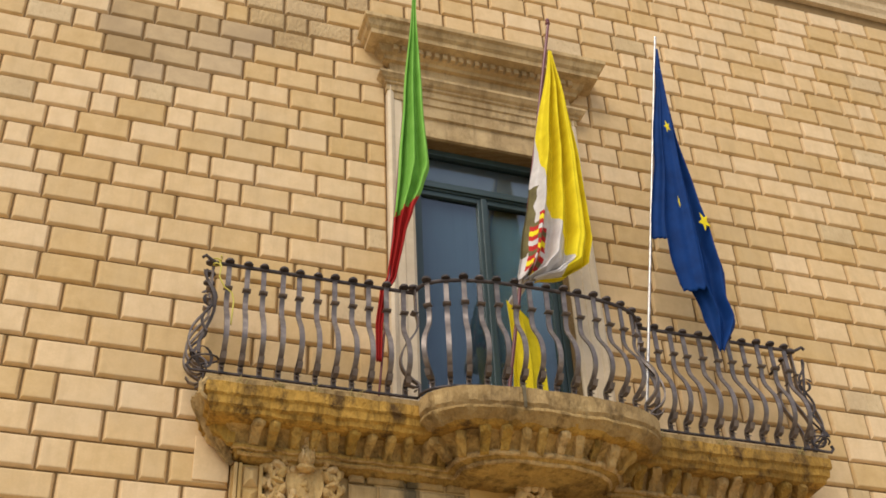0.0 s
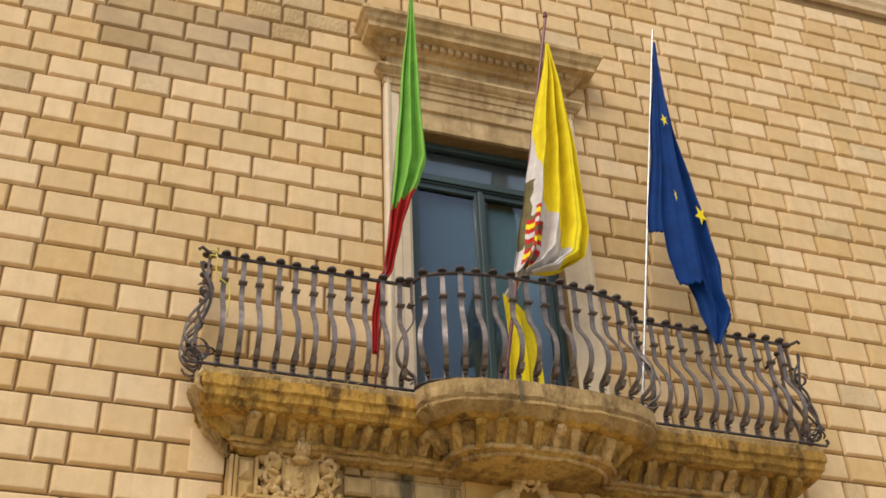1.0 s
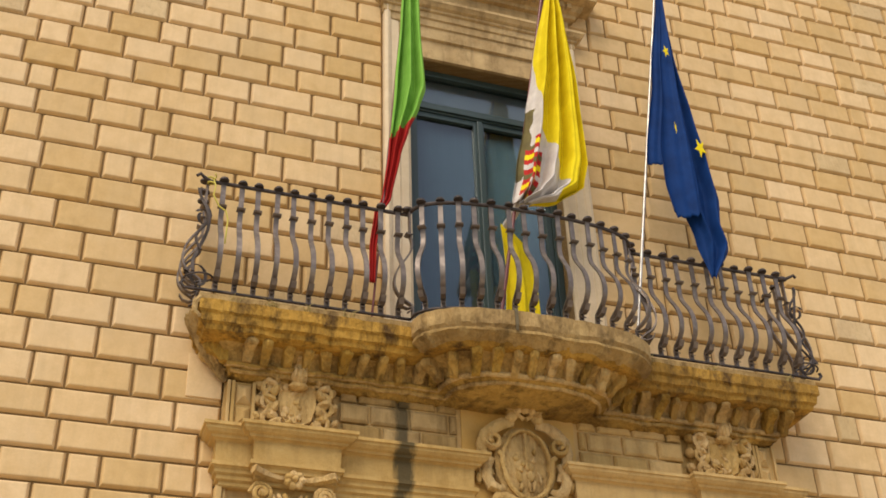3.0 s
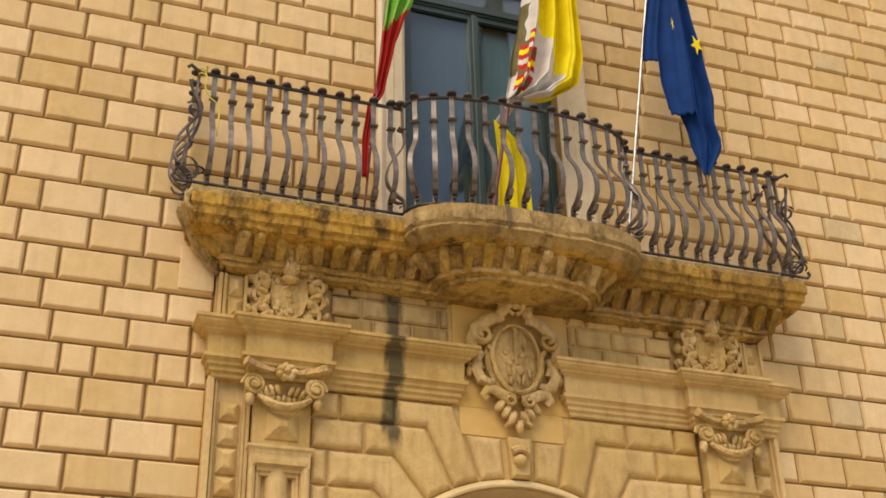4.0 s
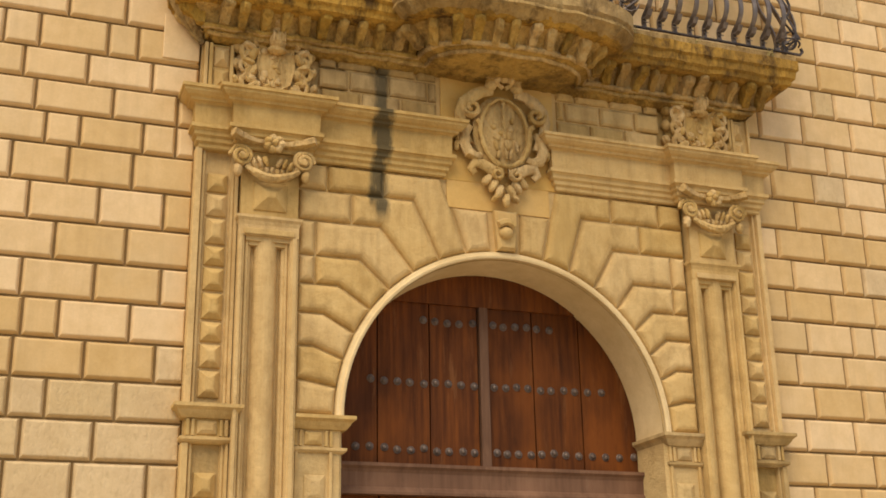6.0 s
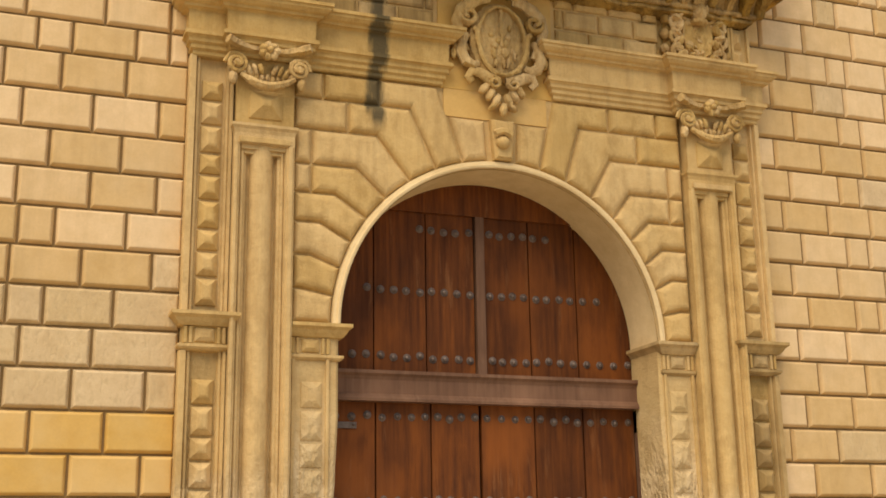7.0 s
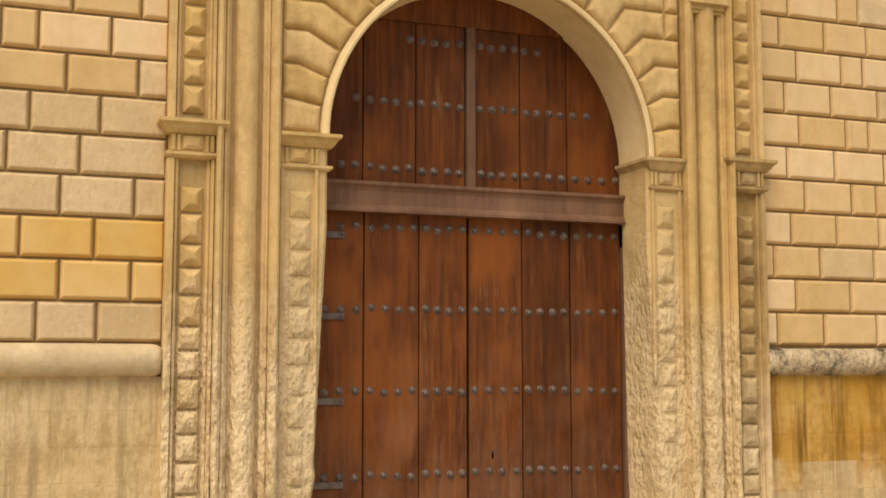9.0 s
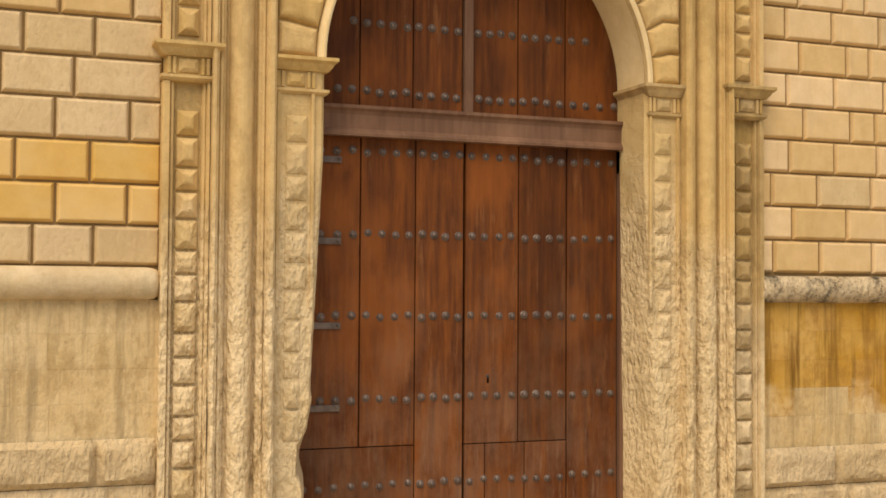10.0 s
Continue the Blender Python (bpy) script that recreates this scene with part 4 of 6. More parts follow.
# voussoirs that bend into level courses, nine on each side of the keystone
R1 = RAD + 0.066
FIELD_TOP = 5.236
BED = (0.0, 9.0, 18.0, 27.0, 36.4, 45.8, 56.2, 66.4, 76.3, 85.2)              # joints round the arch, in degrees
LEVEL = (3.292, 3.545, 3.80, 4.05, 4.275, 4.497, 4.773, 5.022, FIELD_TOP)     # level joints of the side courses
ELBOW = (1.60, 1.575, 1.51, 1.44, 1.327, 1.165, 1.0, 0.732, 0.4975)           # where a bed joint turns level, from the axis
BREAK = {4: (2.10,), 5: (2.10,), 6: (2.38,), 7: (2.185, 2.63)}                # upright joints of the courses
V_AX, X_SIDE = 3.606, 1.962
ROUNDED = [(0.007, 0.0), (0.010, 0.014), (0.019, 0.030), (0.034, 0.043), (0.052, 0.049), (0.065, 0.0505)]


def stone_block(name, poly):
    area = sum(poly[i - 1][0] * poly[i][1] - poly[i][0] * poly[i - 1][1] for i in range(len(poly)))
    block(name, poly if area > 0 else poly[::-1], C_P - 0.004, ROUNDED, CARVED, portal)


for s in (-1, 1):
    def on_ring(n):
        return (DX + s * R1 * math.cos(radians(BED[n])), SPRING + R1 * math.sin(radians(BED[n])))
    side = mirror(X_SIDE, s)
    for n in range(8):
        stops = [mirror(x, s) for x in BREAK.get(n, ())]
        end = stops[-1] if stops else side
        lo, hi = (V_AX + s * ELBOW[n], LEVEL[n]), (V_AX + s * ELBOW[n + 1], LEVEL[n + 1])
        poly = [on_ring(n), on_ring(n + 1), hi, (end, hi[1]), (end, lo[1]), lo]
        if n == 0:
            poly = [on_ring(0), on_ring(1), hi, (end, hi[1]), (end, lo[1])]
        stone_block("voussoir", poly)
        for xa, xb in zip([side] + stops, stops):
            stone_block("voussoir", [(xa, lo[1]), (xb, lo[1]), (xb, hi[1]), (xa, hi[1])])
    top = 5.005
    a0, a1 = on_ring(8), on_ring(9)
    lean = (top - a0[1]) / (FIELD_TOP - a0[1])
    stone_block("voussoir", [a0, a1, (DX + s * 0.135, top), (a0[0] + (V_AX + s * ELBOW[8] - a0[0]) * lean, top)])
# keystone
block("keystone", [(DX - 0.075, SPRING + R1), (DX + 0.075, SPRING + R1), (DX + 0.10, 5.0), (DX - 0.10, 5.0)], C_P, [(0.0, 0.06), (0.02, 0.085)], CARVED, portal)
bm = bmesh.new()
tube(bm, [(AX - 0.07 + 0.14 * k / 6, 0.17, 4.86 + 0.03 * math.sin(math.pi * k / 6)) for k in range(7)], 0.03, 6)
ball(bm, AX, 0.15, 4.80, 0.06, 0.05, 0.05)
part("keystone_scroll", bm, CARVED, portal, smooth=True)

# plain panel and cartouche over the keystone
bm = bmesh.new()
box(bm, 3.12, 2 * AX - 3.12, 0.0, 0.065, 5.24, 6.2, 0.004)
box(bm, 3.16, 4.05, 0.0, 0.060, 5.008, 5.24)
part("centre_panel", bm, BRICK_GOLD, portal, "smooth ochre panel behind the cartouche")
CX, CZ = 3.635, 5.665
bm = bmesh.new()
n = 36


def oval(rx, rz, p, k):
    a = k * math.tau / n
    return (CX + rx * math.cos(a), p, CZ + rz * math.sin(a))


rings = [[bm.verts.new((x, -p, z)) for x, p, z in (oval(rx, rz, p, k) for k in range(n))] for rx, rz, p in
         ((0.275, 0.345, 0.06), (0.262, 0.335, 0.125), (0.215, 0.305, 0.145), (0.198, 0.288, 0.118), (0.12, 0.18, 0.135), (0.05, 0.08, 0.143))]
for r0, r1 in zip(rings, rings[1:]):
    for i in range(n):
        bm.faces.new((r0[i], r0[(i + 1) % n], r1[(i + 1) % n], r1[i]))
bm.faces.new(rings[-1])
tube(bm, [oval(0.205, 0.297, 0.155, k) for k in range(n)], 0.016, 7, closed=True)
# heavier rim round the lower half, its ends curling outwards
rim = [oval(0.212, 0.30, 0.165, n * (0.5 + 0.5 * k / 20)) for k in range(21)]
rim = [(rim[0][0] - 0.035, 0.17, rim[0][2] + 0.075), (rim[0][0] - 0.004, 0.175, rim[0][2] + 0.045)] + rim + [(rim[-1][0] + 0.004, 0.175, rim[-1][2] + 0.045), (rim[-1][0] + 0.035, 0.17, rim[-1][2] + 0.075)]
tube(bm, rim, 0.021, 7)
# worn figures inside the oval: a staff between two small groups
tube(bm, [(CX + 0.006 * math.sin(k * 2.0), 0.15, CZ + 0.27 - 0.32 * k / 10) for k in range(11)], 0.014, 6)
for dx, dz, rx, rz, tilt in ((0.035, -0.02, 0.032, 0.045, 10), (0.03, -0.10, 0.036, 0.05, -8), (0.055, -0.18, 0.017, 0.055, 12), (0.012, -0.18, 0.015, 0.055, -10), (0.06, 0.04, 0.03, 0.03, 0),
                             (-0.06, -0.04, 0.036, 0.03, 20), (-0.07, -0.11, 0.024, 0.05, -12), (-0.05, -0.19, 0.02, 0.04, 10), (-0.085, 0.05, 0.03, 0.026, 0), (-0.03, 0.0, 0.022, 0.03, 30),
                             (0.10, -0.10, 0.018, 0.06, -15), (0.075, 0.12, 0.02, 0.03, 0)):
    ball(bm, CX + dx, 0.14, CZ + dz, rx, 0.026, rz, tilt, 9, 6)


def scroll(bm, x, z, r, turns, start, sense, p, thick):
    pts = []
    m = int(turns * 14)
    for k in range(m + 1):
        a = start + sense * k * math.tau / 14
        q = r * (1 - 0.80 * k / m)
        pts.append((x + q * math.cos(a), p + 0.04 * k / m, z + q * math.sin(a)))
    tube(bm, pts, thick, 7, flat=1.5, taper=lambda u: 1.2 - 0.45 * u)


for e in (-1, 1):
    def q(v):
        return CX + e * v
    # upper volute with a broad strap running down the side, then a leaf that turns out and back
    scroll(bm, q(0.285), 5.845, 0.085, 1.5, math.pi / 2, -e, 0.14, 0.026)
    tube(bm, [(q(v), p, z) for v, p, z in ((0.10, 0.15, 6.02), (0.19, 0.17, 6.0), (0.27, 0.17, 5.95), (0.345, 0.15, 5.89), (0.375, 0.13, 5.80), (0.36, 0.12, 5.70), (0.32, 0.115, 5.62), (0.295, 0.115, 5.55))], 0.046, 9, flat=0.75, taper=lambda u: 0.75 + 0.5 * math.sin(math.pi * min(1, u * 1.2)))
    tube(bm, [(q(v), p, z) for v, p, z in ((0.29, 0.12, 5.70), (0.335, 0.135, 5.62), (0.345, 0.14, 5.53), (0.31, 0.145, 5.455), (0.245, 0.14, 5.43), (0.205, 0.13, 5.46))], 0.042, 9, flat=0.8, taper=lambda u: 0.7 + 0.5 * math.sin(math.pi * u))
    for k in range(4):
        ball(bm, q(0.345 + 0.018 * k), 0.105, 5.66 - 0.045 * k, 0.026, 0.035, 0.05, e * (35 - 12 * k), 9, 6)
    # foot: a wide scalloped leaf with a small volute
    tube(bm, [(q(v), p, z) for v, p, z in ((0.03, 0.13, 5.325), (0.12, 0.14, 5.335), (0.20, 0.145, 5.37), (0.265, 0.14, 5.375), (0.29, 0.13, 5.33), (0.255, 0.12, 5.295))], 0.05, 9, flat=0.7, taper=lambda u: 1.1 - 0.5 * u)
    scroll(bm, q(0.085), 5.29, 0.052, 1.3, math.pi / 2, e, 0.155, 0.017)
    for v, z, w, h, tilt in ((0.155, 5.245, 0.035, 0.06, 40), (0.10, 5.205, 0.036, 0.065, 30), (0.055, 5.15, 0.036, 0.07, 20), (0.085, 5.10, 0.026, 0.045, 55)):
        ball(bm, q(v), 0.13, z, w, 0.045, h, e * -tilt, 9, 6)
    ball(bm, q(0.115), 0.17, 6.06, 0.055, 0.05, 0.042, e * 25, 10, 7)
    tube(bm, [(q(0.16 - 0.15 * k / 5), 0.18, 6.15 - 0.10 * k / 5) for k in range(6)], 0.02, 6, flat=0.7)
ball(bm, CX, 0.14, 5.08, 0.034, 0.045, 0.06, 0, 9, 6)
# small worn crown and ball at the head
for k in range(5):
    ball(bm, CX - 0.12 + 0.06 * k, 0.19 - 0.006 * (k - 2) ** 2, 6.13 - 0.008 * (k - 2) ** 2, 0.036, 0.04, 0.034, 0, 9, 6)
ball(bm, CX, 0.20, 6.175, 0.04, 0.04, 0.035, 0, 10, 7)
erode(bm, 0.007, 17.0)
part("cartouche", bm, CARVED_FINE, portal, "oval stone cartouche with scrolls and a small crown", True)

# ---- door ----
door = thing("door_1", "large studded dark brown plank door in an arched opening", "door", kind="structure")
D_P = -0.40
edges = [2.24, 2.738, 3.185, 3.596, 4.063, 4.493, 4.958]


def arch_top(x, r=RAD + 0.03):
    return SPRING + math.sqrt(max(0.0, r * r - (x - DX) ** 2))


FOOT = (0.44, 0.44, 0.0, 0.432, 0.432, 0.0)      # height at which a plank stops on mended boards
for i, (a, b) in enumerate(zip(edges, edges[1:])):
    bm = bmesh.new()
    gap_a, gap_b = (0.011 if e == edges[3] else 0.0055 for e in (a, b))
    box(bm, a + gap_a, b - gap_b, D_P - 0.05, D_P + (0.004 if i % 2 else 0), FOOT[i] or GROUND + 0.175, 2.80, 0.004)
    part("plank", bm, WOOD, door)
for a, b, z in ((edges[0], edges[2], 0.432), (edges[3] + 0.006, 3.777, 0.424), (3.777, 4.12, 0.424), (4.12, edges[5], 0.424)):
    bm = bmesh.new()
    box(bm, a + 0.004, b - 0.004, D_P - 0.05, D_P + 0.005, GROUND + 0.175, z, 0.004)
    part("foot_board", bm, WOOD, door, "scuffed board mended into the door's foot")
for a, b in ((2.24, 2.724), (2.724, 3.157), (3.157, 3.572), (3.66, 4.053), (4.053, 4.476), (4.476, 5.0)):
    vs, fs = [], []
    m = 8
    for k in range(m + 1):
        x = a + 0.0055 + (b - a - 0.011) * k / m
        zt = max(3.03, min(4.36, arch_top(x)))
        for p in (D_P, D_P - 0.05):
            vs += [(x, -p, 3.02), (x, -p, zt)]
        if k:
            o = 4 * (k - 1)
            fs += [(o, o + 4, o + 5, o + 1), (o + 2, o + 3, o + 7, o + 6), (o + 1, o + 5, o + 7, o + 3), (o, o + 2, o + 6, o + 4)]
    fs += [(0, 1, 3, 2), (4 * m, 4 * m + 2, 4 * m + 3, 4 * m + 1)]
    place("plank", mesh_from("plank", vs, fs, WOOD), door)
bm = bmesh.new()
vs = []
m = 20
for k in range(m + 1):
    x = AX - 0.9 + 1.8 * k / m
    vs.append([bm.verts.new((x, -p, z)) for p, z in ((D_P + 0.03, 4.33), (D_P + 0.03, max(4.34, arch_top(x))), (D_P - 0.05, max(4.34, arch_top(x))), (D_P - 0.05, 4.33))])
for r0, r1 in zip(vs, vs[1:]):
    for k in range(4):
        bm.faces.new((r0[k], r0[(k + 1) % 4], r1[(k + 1) % 4], r1[k]))
part("head_board", bm, WOOD, door)
bm = bmesh.new()
box(bm, 3.578, 3.655, D_P - 0.03, D_P + 0.03, 3.02, 4.335, 0.006)
part("centre_post", bm, WOOD_BEAM, door, "weathered grey-brown post between the upper planks")
beam = [(0.0, 3.03), (0.10, 3.03), (0.10, 3.005), (0.08, 2.985), (0.07, 2.96), (0.07, 2.855), (0.085, 2.84), (0.10, 2.815), (0.10, 2.795), (0.0, 2.795)]
bm = bmesh.new()
sweep(bm, [(2.2, D_P), (5.04, D_P)], beam, D_P - 0.05)
part("transom_beam", bm, WOOD_BEAM, door, "grey-brown moulded cross beam")
bm = bmesh.new()
box(bm, 4.962, 5.04, D_P - 0.05, D_P + 0.045, GROUND, 2.795, 0.005)
part("door_post", bm, WOOD_BEAM, door)
bm = bmesh.new()
ball(bm, 0, 0, 0, 0.024, 0.02, 0.024, 0, 8, 6)
bmesh.ops.delete(bm, geom=[v for v in bm.verts if v.co.y > 0.006], context="VERTS")
bmesh.ops.create_cone(bm, cap_ends=True, segments=10, radius1=0.034, radius2=0.028, depth=0.006, matrix=Matrix.Translation((0, 0.0, 0)) @ pose(0, 0, 0, 90, 0, 0))
me = bpy.data.meshes.new("stud")
bm.to_mesh(me)
bm.free()
me.materials.append(STUD)
rnd = random.Random(4)
for r, z in enumerate((4.19, 3.685, 3.156, 2.69, 2.06, 1.429, 0.796, 0.14)):
    es = edges if z < 2.8 else [2.24, 2.724, 3.157, 3.578, 4.053, 4.476, 5.0]
    for a, b in zip(es, es[1:]):
        if z > 2.8 and a == 3.578:
            a = 3.655
        for k in range(4):
            x = a + (b - a) * (k + 0.5) / 4 + rnd.uniform(-0.008, 0.008)
            if z > SPRING and z > arch_top(x, RAD - 0.22):
                continue
            place("stud", me, door, at=pose(x, -D_P - 0.004, z + rnd.uniform(-0.012, 0.012)))
for z in (2.62, 2.0, 1.36, 0.74):
    bm = bmesh.new()
    box(bm, 2.3, 2.585, D_P, D_P + 0.014, z - 0.028, z + 0.022, 0.004)
    ball(bm, 2.56, D_P + 0.014, z, 0.012, 0.01, 0.012)
    part("hinge_strap", bm, STUD, door, "short rusty iron hinge strap")
bm = bmesh.new()
box(bm, 3.79, 3.812, D_P, D_P + 0.004, 0.90, 0.95, 0.002)
ball(bm, 3.80, D_P + 0.002, 0.955, 0.016, 0.006, 0.016)
part("keyhole_plate", bm, IRON_DARK, door)
bm = bmesh.new()
box(bm, 2.2, 5.1, -0.6, 0.1, GROUND, -0.13, 0.01)
tagged(part("threshold", bm, ROUGH, None), "worn stone doorstep under the studded door", "doorstep", kind="structure")

# ---- balcony ----
B_L, B_R = 0.89, 6.35


def balcony_line(pw, a, b, x0=B_L, x1=B_R, wall_p=-0.02, n=28, step=0.0):
    """Plan of the balcony's edge: two straight wings and a bowed middle."""
    e = 2 / 2.6
    pts = [(x0, wall_p), (x0, pw)]
    for k in range(n + 1):
        t = math.pi * (1 - k / n)
        c, s = math.cos(t), math.sin(t)
        pts.append((AX + a * math.copysign(abs(c) ** e, c), pw + b * max(0.0, s) ** e))
    pts += [(x1, pw), (x1, wall_p)]
    out = [pts[0]]
    for a_, b_ in zip(pts, pts[1:]):       # even short steps, so that the edges can be worn
        m = max(1, (6, 28)[abs(b_[0] - a_[0]) > 0.5 and abs(b_[1] - a_[1]) < 0.01]) if step and (abs(b_[0] - a_[0]) > 0.5 or a_ in (pts[0], pts[-2])) else 1
        out += [(a_[0] + (b_[0] - a_[0]) * q / m, a_[1] + (b_[1] - a_[1]) * q / m) for q in range(1, m + 1)]
    return out


balcony = thing("balcony", "lichened limestone balcony slab with a bowed middle on ribbed corbels", "balcony")


def loft(bm, levels):
    """Skin between level outlines (line, z); caps the first and last."""
    n = min(len(line) for line, z in levels)
    rows = []
    for line, z in levels:
        m = len(line) - 1
        pick = [line[round(q * m / (n - 1))] for q in range(n)] if m + 1 != n else line
        rows.append([bm.verts.new((x, -p, z)) for x, p in pick])
    for r0, r1 in zip(rows, rows[1:]):
        for k in range(len(r0) - 1):
            bm.faces.new((r0[k], r0[k + 1], r1[k + 1], r1[k]))
    bm.faces.new(rows[0])
    bm.faces.new(rows[-1][::-1])


def level(pw, z, pb, aw):
    """Outline at height z: wings at pw, bow out to pb with half-width aw."""
    d = 0.48 - pw
    return (balcony_line(pw, aw, pb - pw, B_L + d, B_R - d, step=0.05), z)


bm = bmesh.new()
loft(bm, [level(0.45, 6.61, 0.84, 1.0), level(0.48, 6.59, 0.86, 1.02), level(0.48, 6.50, 0.86, 1.02), level(0.46, 6.48, 0.85, 1.0), level(0.455, 6.42, 0.84, 0.99), level(0.43, 6.40, 0.82, 0.98), level(0.42, 6.365, 0.79, 0.97), level(0.38, 6.35, 0.77, 0.95)])
for v in bm.verts:
    v.co.y += 0.012 * noise.noise(Vector((v.co.x * 6, v.co.z * 5, 2))) + 0.012 * noise.noise(Vector((v.co.x * 21, v.co.z * 15, 5)))
    v.co.z += 0.010 * noise.noise(Vector((v.co.x * 7, v.co.z * 4, 12)))
part("slab", bm, SLAB, balcony, "thick moulded slab stained brown and ochre")
bm = bmesh.new()
bow = [q for q in balcony_line(0.47, 1.02, 0.39, n=96)[2:-2]]
prof = [(0.0, 6.645), (0.025, 6.63), (0.025, 6.50), (0.008, 6.485), (0.0, 6.47), (0.018, 6.455), (0.018, 6.435), (-0.02, 6.41), (-0.045, 6.385), (-0.08, 6.37)]
sweep(bm, bow, prof)
for v in bm.verts:
    c = Vector((v.co.x * 7, v.co.y * 7, v.co.z * 8))
    v.co.y += 0.014 * noise.noise(c) + 0.010 * noise.noise(c * 3.1)
    v.co.z += 0.012 * noise.noise(c * 0.8 + Vector((9, 0, 0))) + (0.03 * min(0.0, noise.noise(c * 1.7)) if v.co.z < 6.42 else 0)
part("bow_moulding", bm, SLAB_BOW, balcony, "pale rounded moulding round the bowed middle", True)
# floor of the bow, in two stones; a black strap draws the open crack
bm = bmesh.new()
loft(bm, [(balcony_line(0.46, 1.0, 0.39), 6.647), (balcony_line(0.46, 1.0, 0.39), 6.60)])
part("floor_slab", bm, SLAB_BOW, balcony)
# strap on the edge, the crack's inner shade put into its black colour
bm = bmesh.new()
strap(bm, [(3.32, 0.875, 6.655), (3.32, 0.892, 6.62), (3.322, 0.892, 6.50), (3.325, 0.878, 6.455)], 0.026, 0.01)
part("crack", bm, CRACK_SHADE, balcony, "black strip on the slab edge, drawn as an open crack")
# cove body under the slab, for wings and bow
bm = bmesh.new()
loft(bm, [level(0.30, 6.354, 0.72, 0.88), level(0.25, 6.325, 0.67, 0.83), level(0.21, 6.29, 0.63, 0.78), level(0.19, 6.255, 0.60, 0.745), level(0.185, 6.235, 0.60, 0.735), level(0.195, 6.225, 0.60, 0.73), level(0.195, 6.20, 0.60, 0.73),
          level(0.17, 6.185, 0.565, 0.69), level(0.155, 6.165, 0.53, 0.65), level(0.13, 6.15, 0.47, 0.60), level(0.11, 6.135, 0.38, 0.53), level(0.09, 6.13, 0.26, 0.45), level(0.05, 6.13, 0.1, 0.3)])
for v in bm.verts:
    v.co.y += 0.026 * noise.noise(Vector((v.co.x * 8, v.co.z * 9, 2)))
    v.co.z += 0.02 * noise.noise(Vector((v.co.x * 9, v.co.z * 4, 12)))
part("cove", bm, COVE, balcony, "hollow moulding under the slab", True)
for pw, pb, aw, z, r in ((0.195, 0.60, 0.73, 6.212, 0.024), (0.16, 0.54, 0.66, 6.17, 0.02)):
    bm = bmesh.new()
    tube(bm, [(x, p, z + 0.018 * noise.noise(Vector((x * 9, p * 9, 1)))) for x, p in balcony_line(pw, aw, pb - pw, B_L + 0.48 - pw, B_R - 0.48 + pw, step=0.05)], r, 8)
    part("roll_moulding", bm, COVE, balcony, "rounded moulding under the ribs", True)
# curved ribs in the cove
prof = [(0.0, 0.0), (0.215, 0.0), (0.222, -0.025), (0.205, -0.05), (0.155, -0.068), (0.11, -0.085), (0.075, -0.11), (0.06, -0.135), (0.03, -0.145), (0.0, -0.145)]
w = 0.046
rib_meshes = []
for kind in range(9):          # crumbled brackets, no two alike
    rib = bmesh.new()
    cols = []
    gone = (0.0, 0.25, 0.0, 0.5, 0.1, 0.0, 0.35, 0.15, 0.6)[kind]
    for u in (-1, -0.7, -0.35, 0, 0.35, 0.7, 1):
        col = []
        for k, (p, z) in enumerate(prof):
            c = Vector((u * 1.3 + kind * 7, p * 14, z * 14))
            p2 = p * (1 - 0.14 * u * u) * (1 - gone * max(0.0, p - 0.06) * 3) + (0.02 * noise.noise(c) if 0 < k < 9 else 0)
            col.append(rib.verts.new((w * u * (1 - 0.3 * min(1, -z / 0.13)) + 0.008 * noise.noise(c + Vector((0, 5, 0))), -p2, z + (0.022 * noise.noise(c * 0.7) if 1 < k < 8 else 0))))
        cols.append(col)
    for c0, c1 in zip(cols, cols[1:]):
        for k in range(len(prof)):
            j = (k + 1) % len(prof)
            rib.faces.new((c0[k], c0[j], c1[j], c1[k]))
    rib.faces.new(cols[0])
    rib.faces.new(cols[-1][::-1])
    bmesh.ops.recalc_face_normals(rib, faces=rib.faces)
    rib_me = bpy.data.meshes.new("rib")
    rib.to_mesh(rib_me)
    rib.free()
    rib_me.materials.append(COVE)
    rib_me.polygons.foreach_set("use_smooth", [True] * len(rib_me.polygons))
    rib_me.set_sharp_from_angle(angle=radians(50))
    rib_meshes.append(rib_me)


rnd = random.Random(17)


def along(line, step, first):
    """Places and headings at even steps along a plan line."""
    out, need = [], first
    for (xa, pa), (xb, pb) in zip(line, line[1:]):
        s = math.hypot(xb - xa, pb - pa)
        while need <= s and s > 0:
            u = need / s
            out.append((xa + (xb - xa) * u, pa + (pb - pa) * u, math.degrees(math.atan2(-(pb - pa), xb - xa))))
            need += step
        need -= s
    return out


for x, p, ang in along(balcony_line(0.185, 0.78, 0.40, B_L + 0.28, B_R - 0.28), 0.152, 0.05):
    k = rnd.uniform(0.75, 1.15)
    place("rib", rnd.choice(rib_meshes), balcony, at=pose(x, -p, 6.352 + rnd.uniform(-0.004, 0.002), 0, rnd.uniform(-9, 9), ang + rnd.uniform(-8, 8)) @ Matrix.Diagonal((k, 1, rnd.uniform(0.85, 1.15), 1)))
bm = bmesh.new()
